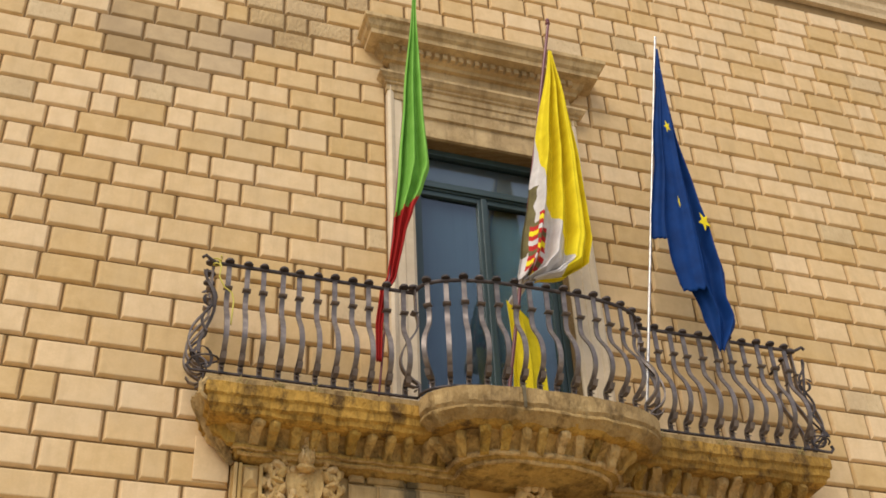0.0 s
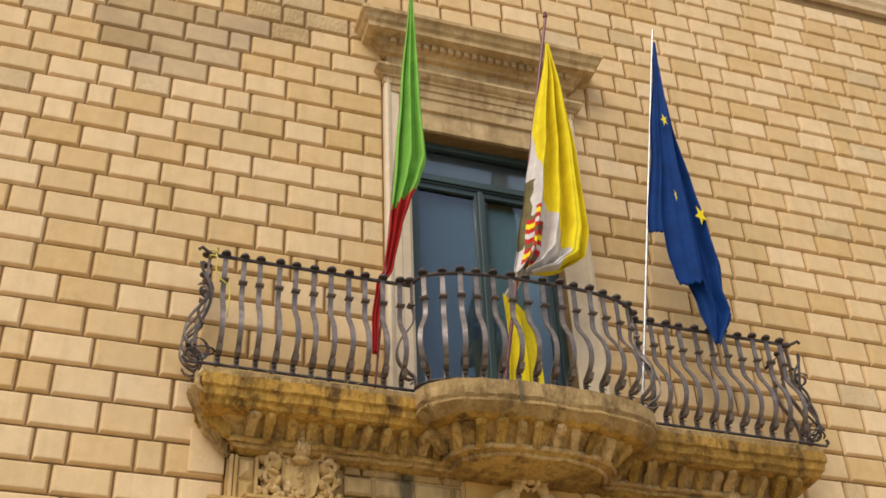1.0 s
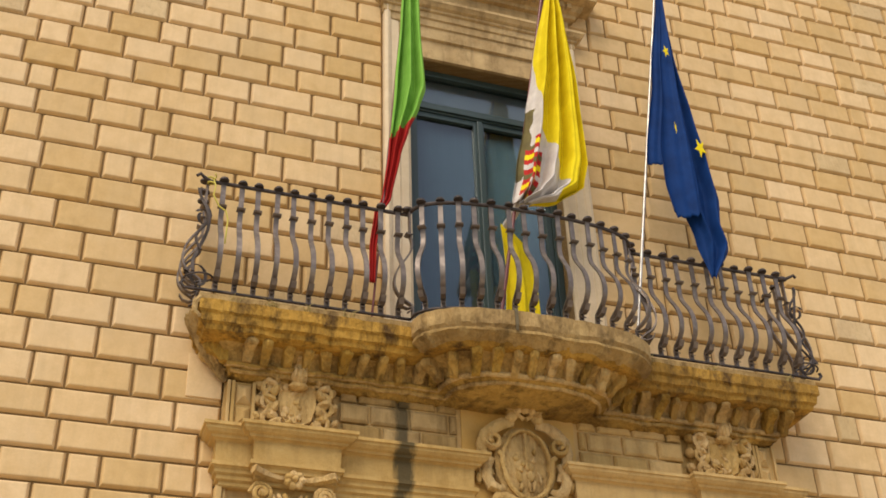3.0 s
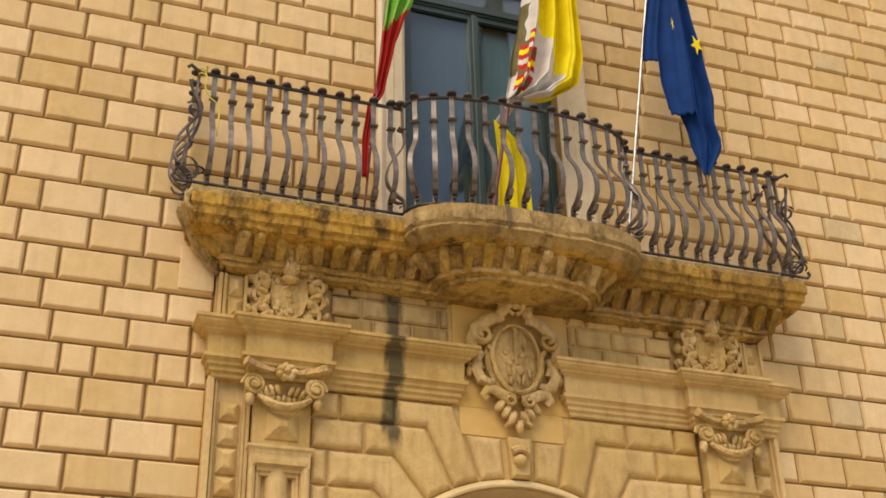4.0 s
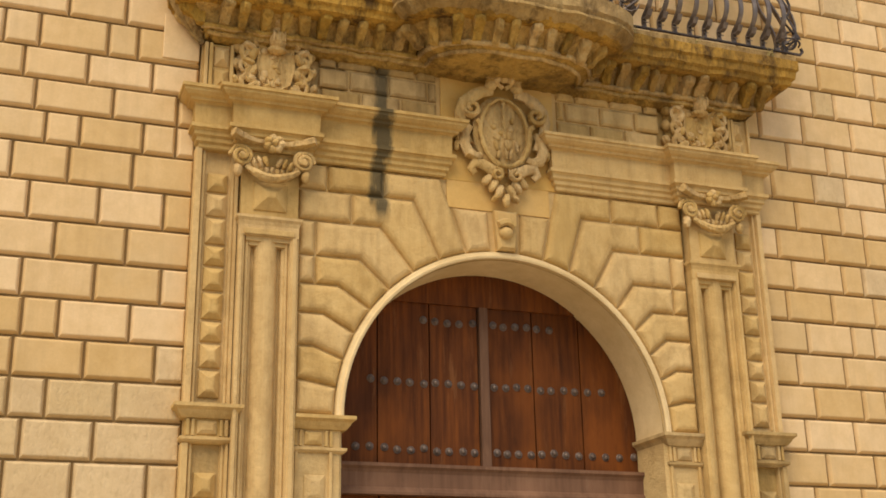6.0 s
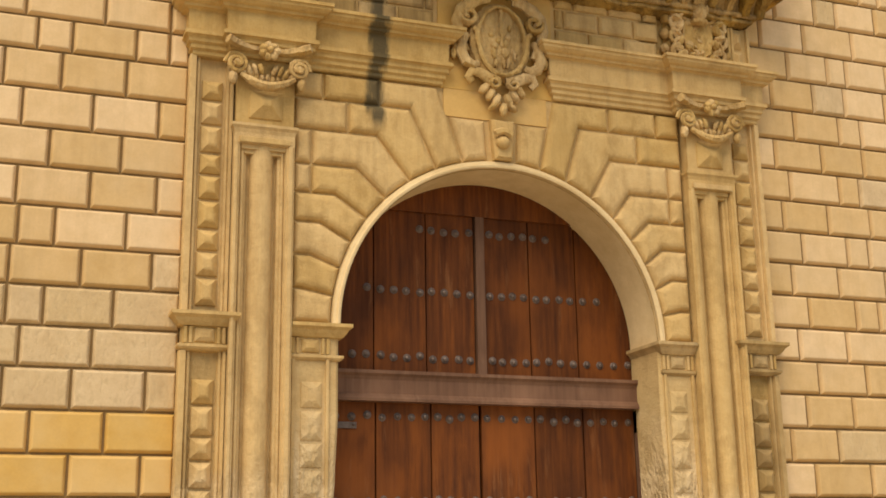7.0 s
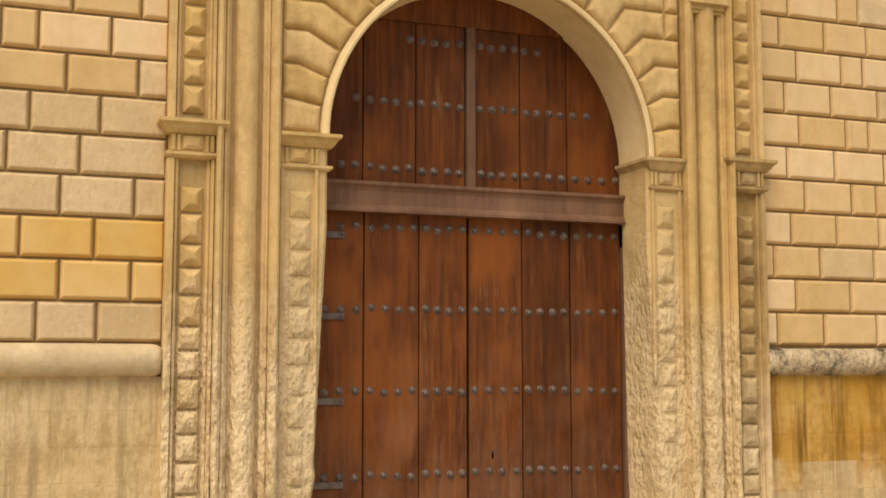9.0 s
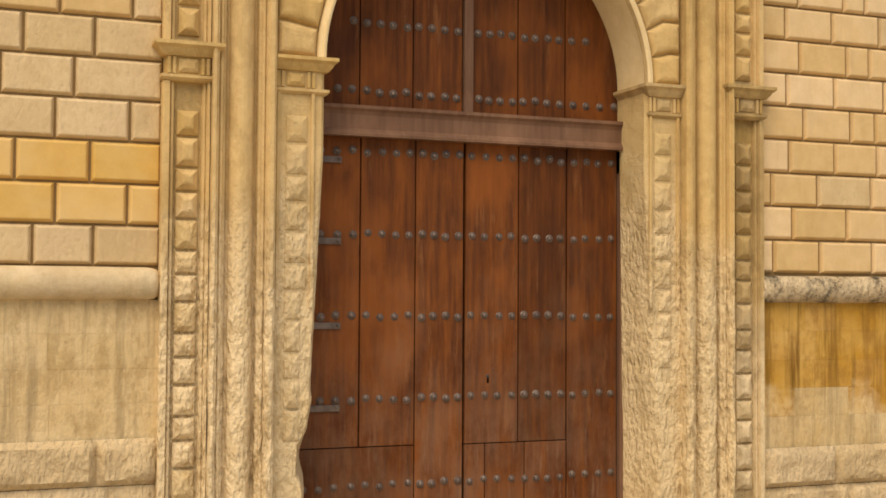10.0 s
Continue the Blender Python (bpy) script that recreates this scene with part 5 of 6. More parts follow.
for k in range(6):                       # long leaves that fall from the slab's corner back to the wall
    u = k / 5
    pts = []
    for q in range(10):
        t = q / 9
        pts.append((0.87 + 0.30 * t ** 1.5 + 0.022 * math.sin(3.1 * t + k), 0.43 - 0.36 * t - 0.20 * u * (1 - t) ** 0.5, 6.60 - 0.05 * u - 0.44 * t + 0.05 * math.sin(math.pi * t)))
    tube(bm, pts, 0.036, 8, flat=0.7, taper=lambda w: 0.6 + 0.7 * math.sin(math.pi * min(1.0, 0.25 + 0.75 * w)))
tube(bm, [(0.90, 0.455, 6.60), (0.86, 0.46, 6.545), (0.862, 0.45, 6.48), (0.90, 0.44, 6.445), (0.94, 0.43, 6.46), (0.94, 0.43, 6.50)], 0.026, 8, taper=lambda w: 1.1 - 0.5 * w)
erode(bm, 0.008, 15.0)
part("end_leaf", bm, SLAB_BOW, balcony, "carved leaf console at the slab end", True)
# patched wall stone under the slab's end
bm = bmesh.new()
box(bm, 0.90, 1.175, -0.02, 0.010, 5.985, 6.36, 0.008)
part("end_block", bm, BRICK, balcony, "pale patched stone under the slab end")

# dry grass in the joints of the slab
rnd = random.Random(31)
for x0, n in ((1.45, 9), (1.72, 7), (2.05, 5), (1.15, 4), (4.72, 6), (5.3, 5), (6.1, 7)):
    bm = bmesh.new()
    for k in range(n):
        x, l, b = x0 + rnd.uniform(-0.05, 0.05), rnd.uniform(0.05, 0.13), rnd.uniform(-0.08, 0.08)
        tube(bm, [(x + b * q * q, 0.455 + 0.03 * q, 6.60 + l * q - 0.05 * q * q) for q in (0, 0.35, 0.7, 1.0)], 0.004, 4, taper=lambda u: 1.1 - 0.8 * u)
    tagged(part("grass_tuft", bm, STRAW, None), "small dry grass tuft rooted on the balcony slab edge", "grass", "grass tufts on the slab")

# ---- railing ----
railing = thing("balcony_railing", "bulging wrought-iron balcony railing with curled balusters", "railing")
RZ, BZ = 7.745, 6.70
PW = 0.415
rail_line = balcony_line(PW, 1.03, 0.335, B_L - 0.005, B_R - 0.05, wall_p=0.0, n=40)
bm = bmesh.new()
tube(bm, [(x, p, RZ) for x, p in rail_line], 0.017, 8)
part("top_rail", bm, IRON_DARK, railing, smooth=True)
bm = bmesh.new()
tube(bm, [(x, p, BZ) for x, p in rail_line], 0.014, 6)
part("bottom_rail", bm, IRON_DARK, railing, smooth=True)

bal = bmesh.new()
curve = [(0, 0.0, 1.05), (0, 0.0, 0.95), (0, 0.0, 0.81), (0, -0.012, 0.74), (0, -0.012, 0.68), (0, 0.01, 0.61), (0, 0.06, 0.53), (0, 0.11, 0.45), (0, 0.14, 0.37), (0, 0.15, 0.29), (0, 0.135, 0.22), (0, 0.095, 0.165), (0, 0.045, 0.13), (0, 0.008, 0.105), (0, -0.004, 0.07), (0, 0.0, 0.0)]
fine = []
for k in range(len(curve) - 1):
    q0, q1, q2, q3 = curve[max(k - 1, 0)], curve[k], curve[k + 1], curve[min(k + 2, len(curve) - 1)]
    for t in (0.0, 0.34, 0.67):
        fine.append(tuple(0.5 * (2 * b_ + (c_ - a_) * t + (2 * a_ - 5 * b_ + 4 * c_ - d_) * t * t + (3 * b_ - a_ - 3 * c_ + d_) * t ** 3) for a_, b_, c_, d_ in zip(q0, q1, q2, q3)))
fine.append(curve[-1])
strap(bal, fine, 0.042, 0.014)
bmesh.ops.recalc_face_normals(bal, faces=bal.faces)
bal_me = bpy.data.meshes.new("baluster")
bal.to_mesh(bal_me)
bal.free()
bal_me.materials.append(IRON)
bal_me.polygons.foreach_set("use_smooth", [True] * len(bal_me.polygons))
bal_me.set_sharp_from_angle(angle=radians(50))
hd = bmesh.new()
ball(hd, 0, 0.012, 1.066, 0.042, 0.05, 0.03, 0, 10, 7)
for v in hd.verts:
    if v.co.z < 1.058:
        v.co.z = 1.058 + (v.co.z - 1.058) * 0.3
bmesh.ops.recalc_face_normals(hd, faces=hd.faces)
hd_me = bpy.data.meshes.new("head")
hd.to_mesh(hd_me)
hd.free()
hd_me.materials.append(IRON_DARK)
co = bmesh.new()
strap(co, [(0, -0.015, 0.80), (0, 0.012, 0.797), (0, 0.03, 0.80), (0, 0.04, 0.81)], 0.07, 0.008)
bmesh.ops.recalc_face_normals(co, faces=co.faces)
co_me = bpy.data.meshes.new("collar")
co.to_mesh(co_me)
co.free()
co_me.materials.append(IRON)
ft = bmesh.new()
strap(ft, [(0, 0.005, 0.085), (0, 0.045, 0.068), (0, 0.09, 0.08), (0, 0.12, 0.125)], 0.042, 0.007)
strap(ft, [(0, 0.006, 0.07), (0, 0.02, 0.045), (0, 0.04, 0.035)], 0.036, 0.007)
bmesh.ops.recalc_face_normals(ft, faces=ft.faces)
ft_me = bpy.data.meshes.new("foot")
ft.to_mesh(ft_me)
ft.free()
ft_me.materials.append(IRON)
rnd = random.Random(8)
spots = along(rail_line, 0.1485, 0.085)
for x, p, ang in spots:
    m = pose(x, -p, BZ, rnd.uniform(-0.8, 0.8), rnd.uniform(-0.5, 0.5), ang + rnd.uniform(-3, 3))
    b = place("baluster", bal_me, railing, at=m)
    for nm, mesh in (("head", hd_me), ("collar", co_me), ("foot", ft_me)):
        place(nm, mesh, b)
# corner scrolls and the hooked ends of the bottom bar
for s, x in ((-1, B_L - 0.005), (1, B_R - 0.05)):
    bm = bmesh.new()
    pts = [(x + s * (0.02 + 0.11 * math.sin(math.pi * k / 16) ** 2), PW - 0.04, BZ + 0.02 + 0.36 * k / 16) for k in range(17)]
    tube(bm, pts, 0.011, 6)
    pts = [(x + s * (0.02 + 0.05 * math.sin(k * 0.6)), PW + 0.02, BZ + 0.35 + 0.6 * k / 14) for k in range(15)]
    tube(bm, pts, 0.012, 6)
    tube(bm, [(x, PW, BZ), (x + s * 0.06, PW + 0.01, BZ - 0.01), (x + s * 0.12, PW + 0.02, BZ - 0.015), (x + s * 0.15, PW + 0.02, BZ + 0.02), (x + s * 0.135, PW + 0.02, BZ + 0.05)], 0.015, 6)
    tube(bm, [(x, PW, RZ), (x + s * 0.05, PW + 0.02, RZ + 0.02), (x + s * 0.085, PW + 0.03, RZ + 0.04), (x + s * 0.11, PW + 0.03, RZ + 0.015)], 0.015, 6)
    for zc, rr, tw in ((0.66, 0.06, 0.5), (0.10, 0.085, 0.2)):     # curled straps, one above the other
        pts = []
        for k in range(14):
            a = 0.52 * k + tw
            q = rr * (1.0 - 0.035 * k)
            pts.append((x + s * (0.03 + q * math.cos(a)), PW + 0.02 + 0.4 * q * math.sin(a + 1.0), BZ + zc + 1.25 * q * math.sin(a)))
        strap(bm, pts, 0.026, 0.007)
    strap(bm, [(x + s * (0.03 + 0.05 * math.sin(k * 0.55 + 1)), PW + 0.03 + 0.03 * math.cos(k * 0.8), BZ + 0.12 + 0.07 * k) for k in range(13)], 0.026, 0.007)
    tube(bm, [(x + s * (0.02 + 0.11 * math.cos(k * 0.5)), PW + 0.09 * math.sin(k * 0.5), BZ + 0.075 + 0.006 * k) for k in range(14)], 0.009, 6)
    part("corner_scroll", bm, IRON_DARK, railing, "twisted iron scroll at the corner", True)

# yellow cord tied round the railing's corner
bm = bmesh.new()
tube(bm, [(0.91, 0.44, 7.76), (0.93, 0.46, 7.68), (0.92, 0.46, 7.58), (0.97, 0.46, 7.48), (1.03, 0.46, 7.44), (1.05, 0.46, 7.36), (1.045, 0.47, 7.24), (1.04, 0.47, 7.12)], 0.007, 5)
tube(bm, [(0.90 + 0.035 * math.cos(k * 0.9), 0.42 + 0.035 * math.sin(k * 0.9), 7.70 + 0.007 * k) for k in range(16)], 0.007, 5)
tagged(part("cord", bm, CORD, None, smooth=True), "thin yellow cord knotted round the iron railing", "cord")


# ---- flags ----
def lerp_at(z, pts):
    """Value at height z along a falling list of (z, value)."""
    if z >= pts[0][0]:
        return pts[0][1]
    for (za, a), (zb, b) in zip(pts, pts[1:]):
        if z >= zb:
            u = (za - z) / (za - zb)
            return a + (b - a) * (u * u * (3 - 2 * u) * 0.5 + u * 0.5)
    return pts[-1][1]


def cloth(name, left, right, p0, depth, folds, paint, mats, parent, label="", nz=90, nu=56, seed=0.0, ragged=0.0):
    """Hanging cloth between two edges, its folds running down from the hoist."""
    z1, z0 = max(left[0][0], right[0][0]), min(left[-1][0], right[-1][0])
    vs, fs, idx = [], [], []
    for j in range(nz + 1):
        z = z1 + (z0 - z1) * j / nz
        xl, xr = lerp_at(z, left), lerp_at(z, right)
        wdt = max(0.012, xr - xl)
        open_ = min(1.0, wdt / 0.35)
        for i in range(nu + 1):
            u = i / nu
            lean = 0.9 * (u - 0.5) * (j / nz)
            ph = folds * math.tau * (u + 0.10 * math.sin(2.1 * u + seed)) + seed + lean + 0.7 * noise.noise(Vector((u * 2, z * 0.55, seed)))
            p = (p0(z) if callable(p0) else p0) + depth * open_ * (0.66 * math.sin(ph) + 0.2 * math.sin(2.3 * ph + 1.7) + 0.14 * noise.noise(Vector((u * 5, z * 1.6, seed + 4))))
            x = xl + wdt * (u + 0.32 / (folds * math.tau) * math.cos(ph) * math.sin(math.pi * u))
            zz = z
            if ragged and j > nz - 6:
                zz += ragged * noise.noise(Vector((u * 9, seed, 3)))
            vs.append((x, -p, zz))
    for j in range(nz):
        for i in range(nu):
            a = j * (nu + 1) + i
            fs.append((a, a + 1, a + nu + 2, a + nu + 1))
            idx.append(paint((i + 0.5) / nu, z1 + (z0 - z1) * (j + 0.5) / nz))
    me = bpy.data.meshes.new(name)
    me.from_pydata(vs, [], fs)
    for mat in mats:
        me.materials.append(mat)
    me.polygons.foreach_set("material_index", idx)
    me.polygons.foreach_set("use_smooth", [True] * len(fs))
    ob = place(name, me, parent, label)
    sol = ob.modifiers.new("thickness", "SOLIDIFY")
    sol.thickness = 0.003
    return ob


def pole(parent, lo, hi, r, material, finial=True, label=""):
    bm = bmesh.new()
    tube(bm, [[a + (b - a) * k / 4 for a, b in zip(lo, hi)] for k in range(5)], r, 10)
    part("pole", bm, material, parent, label, True)
    if finial:
        bm = bmesh.new()
        x, p, z = hi
        ball(bm, x, p, z + 0.03, r * 1.7, r * 1.7, r * 1.3)
        ball(bm, x, p, z + 0.075, r * 1.3, r * 1.3, r * 2.0)
        part("finial", bm, material, parent, smooth=True)


italy = thing("flag", "green, white and red flag hanging limp from its pole", "flag", "flags on the balcony")
pole(italy, (2.285, 0.31, 6.62), (2.70, 0.48, 11.98), 0.010, POLE_RED)
cloth("cloth", [(11.60, 2.648), (11.366, 2.618), (9.90, 2.489), (9.015, 2.422), (8.44, 2.385), (8.30, 2.39), (7.94, 2.37), (7.76, 2.30), (7.40, 2.26), (7.05, 2.262)],
      [(11.60, 2.668), (11.243, 2.655), (9.95, 2.685), (9.083, 2.722), (8.85, 2.66), (8.55, 2.555), (8.34, 2.505), (7.95, 2.456), (7.76, 2.37), (7.40, 2.325), (7.05, 2.312)],
      lambda z: 0.34 + 0.22 * max(0.0, min(1.0, (z - 7.95) / 0.6)), 0.12, 2.2, lambda u, z: 1 if z < 8.44 + 0.27 * u + 0.02 * math.sin(u * 14) else 0, [F_GREEN, F_RED], italy, "green cloth over a twisted red end", nz=120, seed=0.6)

papal = thing("flag", "yellow and white flag with a red crest, tied to the railing", "flag", "flags on the balcony")
pole(papal, (3.345, 0.44, 6.66), (4.205, 0.44, 11.62), 0.017, POLE_RED)


def papal_paint(u, z):
    edge = lerp_at(z, [(9.9, 0.0), (9.5, 0.08), (9.2, 0.18), (8.95, 0.3), (8.7, 0.45), (8.45, 0.64), (8.25, 0.78), (8.0, 0.97)])
    shift = 0.05 * (8.4 - z)
    col = int((u - 0.09 - shift) / 0.085 + 10) - 10
    if 8.02 < z < 8.74 - 0.10 * abs(col - 1) and col in (0, 1, 2):
        cell = int((z + 0.35 * u) / 0.06)
        return 2 if (cell + col) % 2 else (3, 0, 1)[cell % 3]
    if 8.25 < z < 9.12 and u < 0.12 + 0.03 * math.sin(z * 9) + 0.012 * math.sin(z * 31):
        return 3
    return 1 if u < edge + 0.008 * math.sin(z * 9) else 0


cloth("cloth", [(11.04, 4.10), (9.65, 3.845), (9.04, 3.728), (8.34, 3.58), (7.97, 3.52)],
      [(11.05, 4.135), (10.36, 4.224), (9.52, 4.281), (8.60, 4.30), (8.30, 4.235), (8.10, 4.0), (7.97, 3.68)],
      0.57, 0.11, 3.9, papal_paint, [F_YELLOW, F_WHITE, F_RED, F_OLIVE], papal, "yellow cloth with a white half and a red crest", nz=300, nu=180, seed=2.2)
cloth("cloth_tail", [(8.0, 3.535), (7.5, 3.55), (6.66, 3.50)], [(8.0, 3.62), (7.76, 3.80), (7.3, 3.86), (6.66, 3.86)], 0.18, 0.05, 1.8, lambda u, z: 0, [F_YELLOW], papal, "yellow end hanging behind the railing", seed=1.2)
bm = bmesh.new()
tube(bm, [(3.60, 0.54, 8.02), (3.59, 0.36, 7.98), (3.58, 0.22, 7.96)], 0.04, 8)
part("knot", bm, F_WHITE, papal, smooth=True)

europe = thing("flag", "dark blue flag with yellow stars hanging from a steel pole", "flag", "flags on the balcony")
pole(europe, (4.577, 0.50, 6.66), (5.485, 0.50, 11.75), 0.014, POLE_STEEL, False, "thin bright steel pole")
# three long folds, one behind the other
cloth("cloth", [(11.48, 5.42), (11.08, 5.345), (9.956, 5.143), (8.73, 4.925)], [(11.48, 5.445), (10.18, 5.36), (8.73, 5.20)],
      0.56, 0.04, 1.2, lambda u, z: 0, [F_BLUE], europe, "deep blue cloth in long folds", seed=4.1, ragged=0.03)
cloth("cloth", [(11.1, 5.36), (9.7, 5.19), (8.8, 5.045), (8.45, 5.04), (8.13, 5.085)], [(11.1, 5.39), (9.7, 5.37), (8.8, 5.39), (8.13, 5.40)],
      0.61, 0.06, 1.1, lambda u, z: 0, [F_BLUE], europe, "deep blue cloth in long folds", seed=2.7, ragged=0.05)
cloth("cloth", [(11.1, 5.365), (9.5, 5.27), (8.3, 5.24), (7.95, 5.33), (7.52, 5.40)],
      [(11.1, 5.395), (10.18, 5.435), (9.35, 5.545), (8.79, 5.615), (8.45, 5.66), (8.11, 5.62), (7.88, 5.66), (7.52, 5.45)],
      0.575, 0.09, 1.7, lambda u, z: 0, [F_BLUE], europe, "deep blue cloth in long folds", seed=5.3, ragged=0.06)
for sx, sz, r, rot, flat in ((5.285, 10.17, 0.085, 0.3, 0.45), (5.475, 8.95, 0.12, 0.5, 0.55), (5.24, 9.15, 0.08, 0.3, 0.14)):
    pts = []
    for k in range(10):
        q = (r if k % 2 == 0 else r * 0.42)
        a = math.pi / 2 + rot + k * math.pi / 5
        pts.append((sx + q * math.cos(a) * flat, sz + q * math.sin(a)))
    block("star", pts, 0.665, [(0.0, 0.004)], F_YELLOW, europe, "yellow cloth star")

# ---- rusticated blocks, course by course ----
cache = {}


def brick_mesh(w, tall, mat):
    key = (round(w, 2), round(tall, 3), mat.name)
    if key not in cache:
        hw, hh = round(w, 2) / 2 - 0.008, tall / 2 - 0.008
        v, f = pillow(rect(-hw, hw, -hh, hh), 0.0, [(0.002, 0.008), (0.014, 0.030), (0.019, 0.0355), (0.026, 0.0375)])
        cache[key] = mesh_from("brick", v, f, mat)
    return cache[key]


JOINTS = {}


def bond(course, left, right):
    """Upright joints of one course, in metres along the facade, on either side of the portal and window."""
    JOINTS[course] = left + right


bond(0, [0.35, 0.74], [6.7, 7.25])
bond(1, [0.49, 0.96], [6.42, 6.98])
bond(2, [0.23, 0.71], [6.68, 7.24])
bond(3, [0.04, 0.48, 0.97], [6.39, 6.86])
bond(4, [0.13, 0.6], [6.54, 7.03, 7.29])
bond(5, [0.03, 0.27, 0.73], [6.37, 6.86, 7.39])
bond(6, [0.5, 0.98], [6.50, 6.99, 7.23])
bond(7, [0.07, 0.31, 0.79], [6.36, 6.84, 7.34])
bond(8, [0.04, 0.53, 0.99], [6.49, 6.96, 7.19])
bond(9, [0.24, 0.73], [6.32, 6.79])
bond(10, [-0.19, 0.04, 0.52, 0.98], [6.42, 6.94, 7.16])
bond(11, [-0.1, 0.29, 0.74], [6.29, 6.78])
bond(12, [0.11, 0.35, 0.8, 1.04], [6.52, 7.0, 7.24])
bond(13, [0.02, 0.57, 1.04], [6.3, 6.75, 7.09])
bond(14, [-0.08, 0.37, 0.84], [6.5, 6.93, 7.14])
bond(15, [-0.24, 0.01, 0.5, 0.72], [6.7, 7.24])
bond(16, [-0.32, 0.2, 0.62], [6.41, 6.85, 7.09, 7.53])
bond(17, [-0.45, -0.19, 0.28], [])
bond(18, [-0.62, -0.4, 0.08, 0.6], [])
bond(19, [-0.5, -0.02, 0.42], [6.86, 7.28])
bond(20, [-0.72, -0.27, 0.2, 0.62], [6.63, 7.09])
bond(21, [-0.5, -0.04, 0.4, 1.49], [6.78, 7.2, 7.44])
bond(22, [-0.46, 0.03, 0.28, 0.72, 1.15, 1.63, 1.86, 2.28], [6.25, 6.62, 7.13, 7.57])
bond(23, [-0.8, -0.52, -0.05, 0.42, 0.87, 1.3, 1.56, 2.07], [6.09, 6.4, 6.95, 7.38, 7.8])
bond(24, [-0.59, -0.14, 0.3, 0.54, 0.97, 1.4, 1.83, 2.28], [6.15, 6.59, 7.03, 7.48])
bond(25, [-0.7, -0.48, -0.04, 0.41, 0.88, 1.1, 1.56, 2.05], [6.19, 6.48, 6.77, 7.2, 7.64])
bond(26, [-1.01, -0.78, -0.32, 0.17, 0.6, 0.8, 1.22, 1.8, 2.26], [6.24, 6.67, 7.11, 7.57, 7.96])
bond(27, [-0.69, -0.42, 0.05, 0.49, 0.92, 1.38, 1.65, 2.08], [6.01, 6.44, 6.9, 7.32, 7.76])
bond(28, [-0.83, -0.34, -0.1, 0.35, 0.61, 1.08, 1.5, 1.9, 2.29], [6.32, 6.58, 6.92, 7.38, 7.83, 8.09])
bond(29, [-1.18, -0.72, -0.27, 0.06, 0.4, 0.91, 1.16, 1.61, 2.04], [6.17, 6.63, 7.07, 7.52, 7.97])
bond(30, [-0.91, -0.46, -0.03, 0.28, 0.73, 1.09, 1.5, 1.96], [4.71, 5.06, 6.3, 6.78, 7.22, 7.66, 8.12])
bond(31, [-0.99, -0.76, -0.32, 0.15, 0.58, 1.03, 1.36, 1.78, 2.23], [4.9, 5.13, 5.99, 6.48, 7.05, 7.49, 8.02, 8.26])
bond(32, [-1.08, -0.64, -0.41, 0.03, 0.46, 0.9, 1.12, 1.56, 1.95], [4.8, 5.26, 5.88, 6.35, 6.82, 7.26, 7.68, 7.93, 8.37])
bond(33, [-0.32, 0.12, 0.54, 0.76, 1.31, 1.72, 2.14], [4.81, 5.02, 5.5, 5.96, 6.19, 6.62, 7.07, 7.5, 7.98, 8.2])
bond(34, [0.32, 0.8, 1.04, 1.42, 1.66, 2.13], [5.2, 5.46, 5.88, 6.42, 6.66, 7.14, 7.56, 7.99, 8.4])
bond(35, [1.0, 1.4, 1.85], [5.36, 5.8, 6.03, 6.46, 6.94, 7.38, 7.85, 8.32, 8.75])
bond(36, [2.06, 2.32, 2.72], [5.3, 5.52, 5.99, 6.39, 6.66, 7.09])
bond(37, [], [4.82, 5.24, 5.67, 5.88, 6.35, 6.8, 7.24])
bond(38, [], [4.88, 5.3, 5.58, 6.01, 6.43, 6.68, 7.13, 7.58])
bond(39, [], [5.08, 5.52, 5.92, 6.37, 6.83, 7.28])
bond(40, [], [5.58, 5.84, 6.24, 6.68, 7.12, 7.56])
bond(41, [], [6.39, 6.66, 7.22, 7.66])
bond(42, [], [7.36, 7.74])


def course_cuts(rnd, course, x0, x1):
    """Joints of one run of a course: the laid-out ones, and beyond them long blocks with short ones between."""
    known = [x for x in JOINTS.get(course, []) if x0 + 0.05 < x < x1 - 0.05]

    def width():
        return rnd.uniform(0.21, 0.25) if rnd.random() < 0.22 else rnd.uniform(0.42, 0.49)
    if not known:
        known = [x0 + width() * rnd.uniform(0.5, 1.0)]
    out = [x0, x1]
    out += [known[0], known[-1]]
    x, w = known[0], 0.47
    while x > x0 + 0.6:
        x -= w
        w = width()
        out.append(x)
    x, w = known[-1], 0.45
    while x < x1 - 0.6:
        x += w
        w = width()
        out.append(x)
    for a, b in zip(known, known[1:]):
        n = max(1, round((b - a) / 0.5))
        out += [a + (b - a) * k / n for k in range(n)]
    return sorted(set(out))


RISE = ((0, 0.0), (12, 0.0), (13, 0.03), (14, 0.07), (15, 0.10), (16, 0.112), (18, 0.108), (20, 0.092), (21, 0.072), (22, 0.056), (28, 0.047), (31, 0.038), (34, 0.022), (40, 0.012), (50, 0.01))


def right_sag(course):
    """The courses right of the portal climb above those on its other side, then fall back to them."""
    for (a, va), (b, vb) in zip(RISE, RISE[1:]):
        if course <= b:
            return -(va + (vb - va) * (course - a) / (b - a))
    return 0.0


RIGHT_SAG = tuple(right_sag(k) for k in range(50))


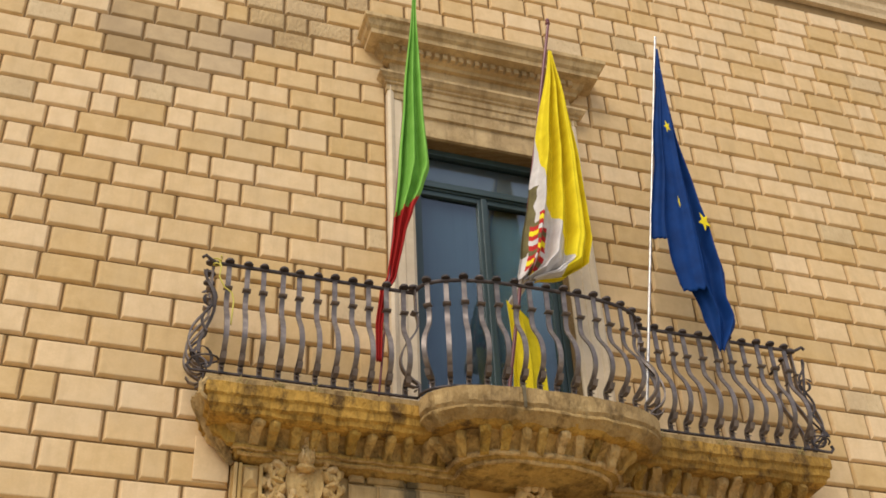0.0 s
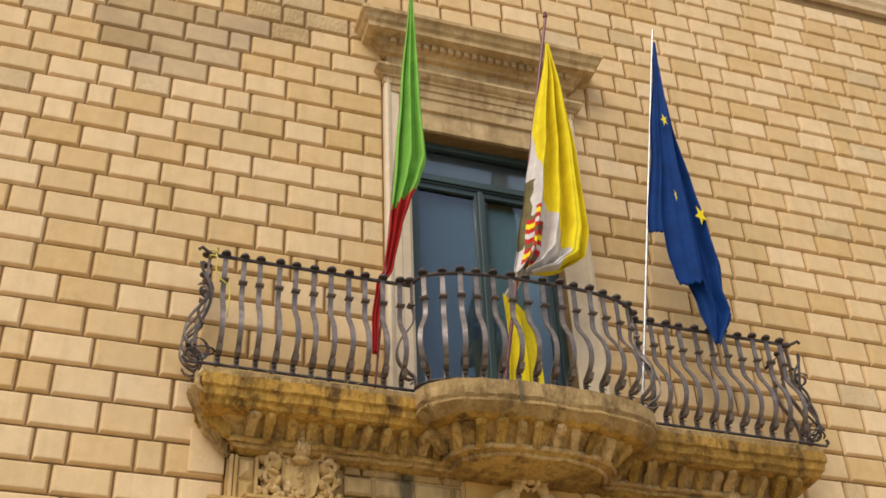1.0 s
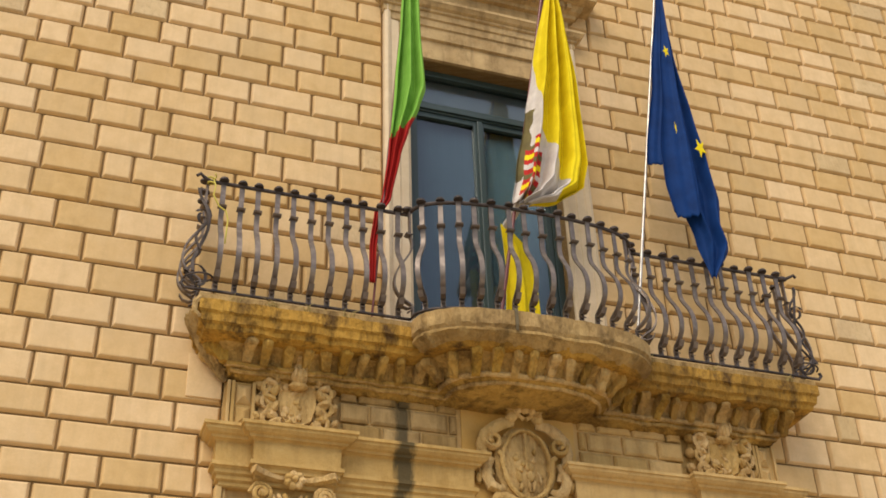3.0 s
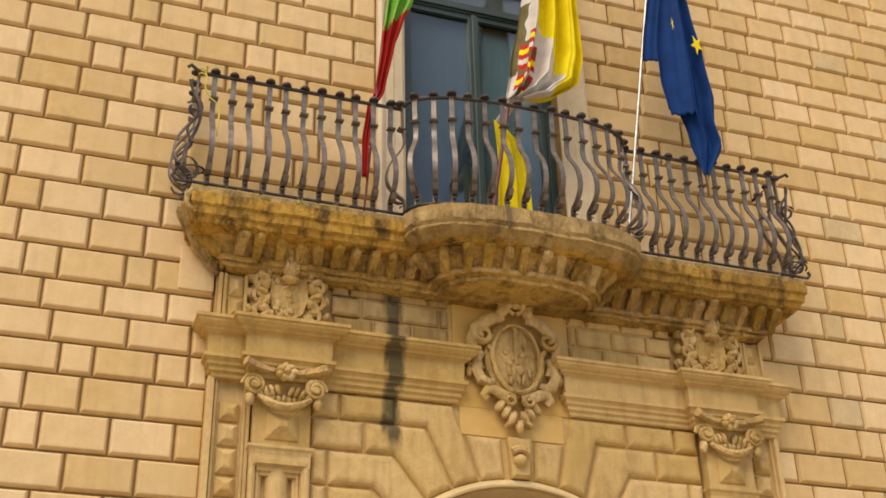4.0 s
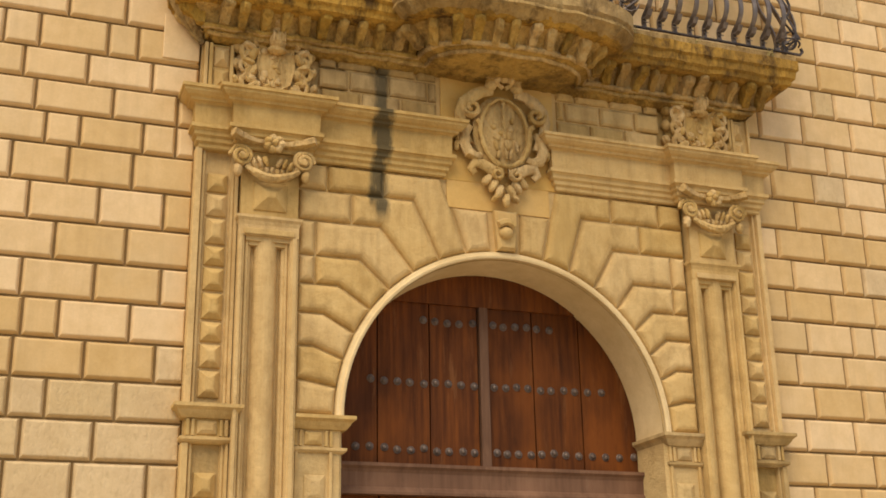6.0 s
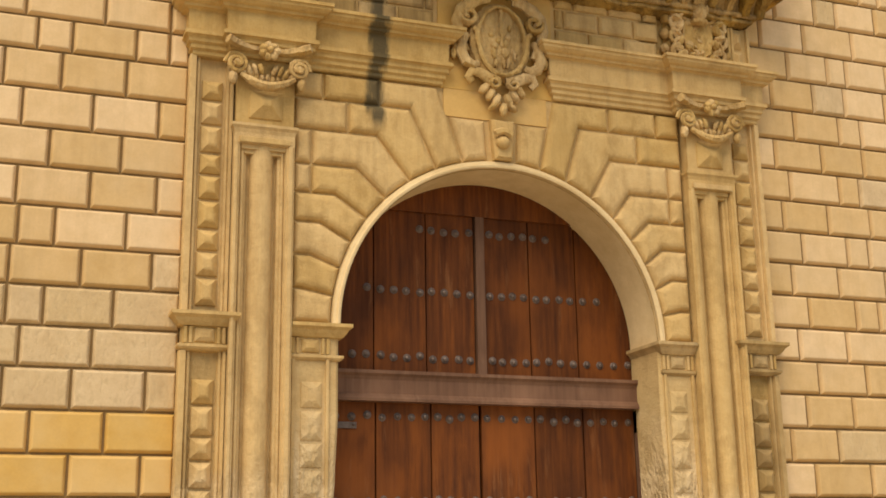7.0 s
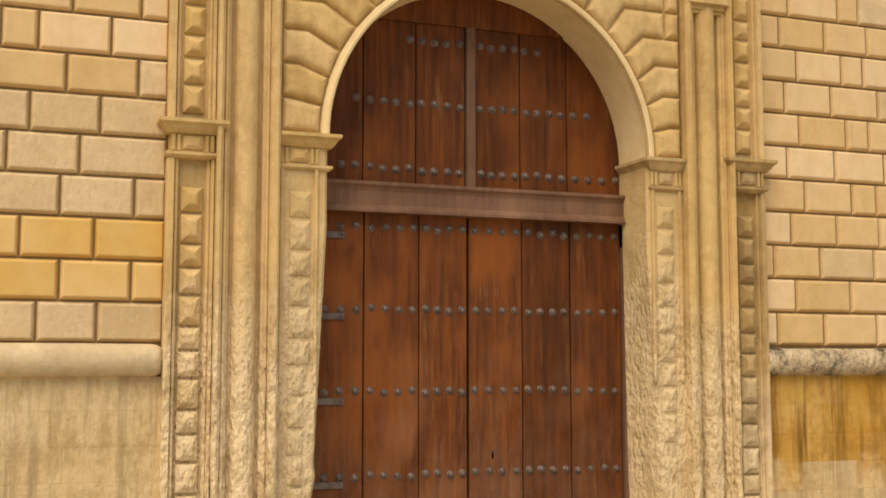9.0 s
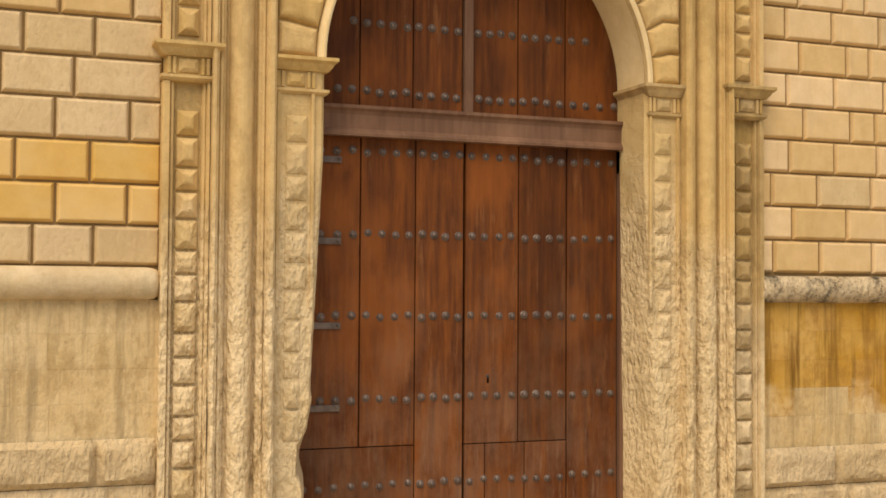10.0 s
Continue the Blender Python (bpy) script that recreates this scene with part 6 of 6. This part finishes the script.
def lay(wall_ob, courses, limit, seed, sag=()):
    """Blocks of one wall: the nearest as pieces of their own, the rest joined."""
    rnd = random.Random(seed)
    todo = []
    for i, runs in courses:
        z_lo, z_hi = (course_z(k) - (sag[k] if k < len(sag) else 0.0) for k in (i, i + 1))
        z, tall = (z_lo + z_hi) / 2, round(z_hi - z_lo, 3)
        for x0, x1 in runs:
            cuts = course_cuts(rnd, i, x0, x1)
            for a, b in zip(cuts, cuts[1:]):
                if b - a > 0.05:
                    todo.append(((a + b) / 2, z, b - a, tall))
    far = {}
    count = 0
    for x, z, w, tall in todo:
        soot = noise.noise(Vector((x * 0.9, z * 0.9, 3.0)))
        mat = BRICK
        if math.hypot((x - 0.4) / 1.7, z - 10.85) + 0.5 * soot < 0.5:
            mat = BRICK_SOOT
        elif 10.9 < z < 11.9 and 1.1 < x < 2.7 and rnd.random() < 0.55:
            mat = BRICK_PIT
        elif x < 1.3 and 2.1 < z < 2.62:
            mat = BRICK_GOLD
        elif x < 1.3 and (z < 2.1 or 2.62 < z < 3.48):
            mat = BRICK_PALE
        elif rnd.random() < 0.04:
            mat = BRICK_PALE
        tilt = pose(x, 0.038 + rnd.uniform(-0.002, 0.002), z, rnd.uniform(-0.5, 0.5), rnd.uniform(-0.25, 0.25), rnd.uniform(-0.5, 0.5))
        if count < limit and -2.2 < x < 9.8:
            place("brick", brick_mesh(w, tall, mat), wall_ob, at=tilt)
            count += 1
        else:
            vs, fs = far.setdefault(mat.name, ([], []))
            me = brick_mesh(w, tall, mat)
            o = len(vs)
            vs += [tuple(tilt @ q.co) for q in me.vertices]
            fs += [tuple(o + k for k in poly.vertices) for poly in me.polygons]
    for nm, (vs, fs) in far.items():
        ob = place("far_bricks", mesh_from("far_bricks", vs, fs, bpy.data.materials[nm]), wall_ob)
        tagged(ob, kind="stuff")


lay(wall_left, [(i, [(-4.0, P_L)]) for i in range(0, 17)], 300, 1,
    sag=(0.014, 0.017, 0.017, 0.011, 0.008, 0.009, 0.013, 0.018, 0.018, 0.018, 0.016, 0.008))
lay(wall_right, [(i, [(P_R, 12.0)]) for i in range(0, 17)], 300, 2, RIGHT_SAG)
upper_left, upper_right = [], []
for i in range(17, 45):
    z0 = course_z(i)
    if course_z(i + 1) > TOP + 0.02:
        break
    half = W_OUT if z0 < 10.95 else W_OUT + 0.1 if z0 < 11.2 else 0.0
    upper_left.append((i, [(-5.0, WX - half)]))
    upper_right.append((i, [(WX + half, 14.0)]))
lay(wall_upper, upper_left, 170, 3)
lay(wall_upper, upper_right, 130, 4, RIGHT_SAG)
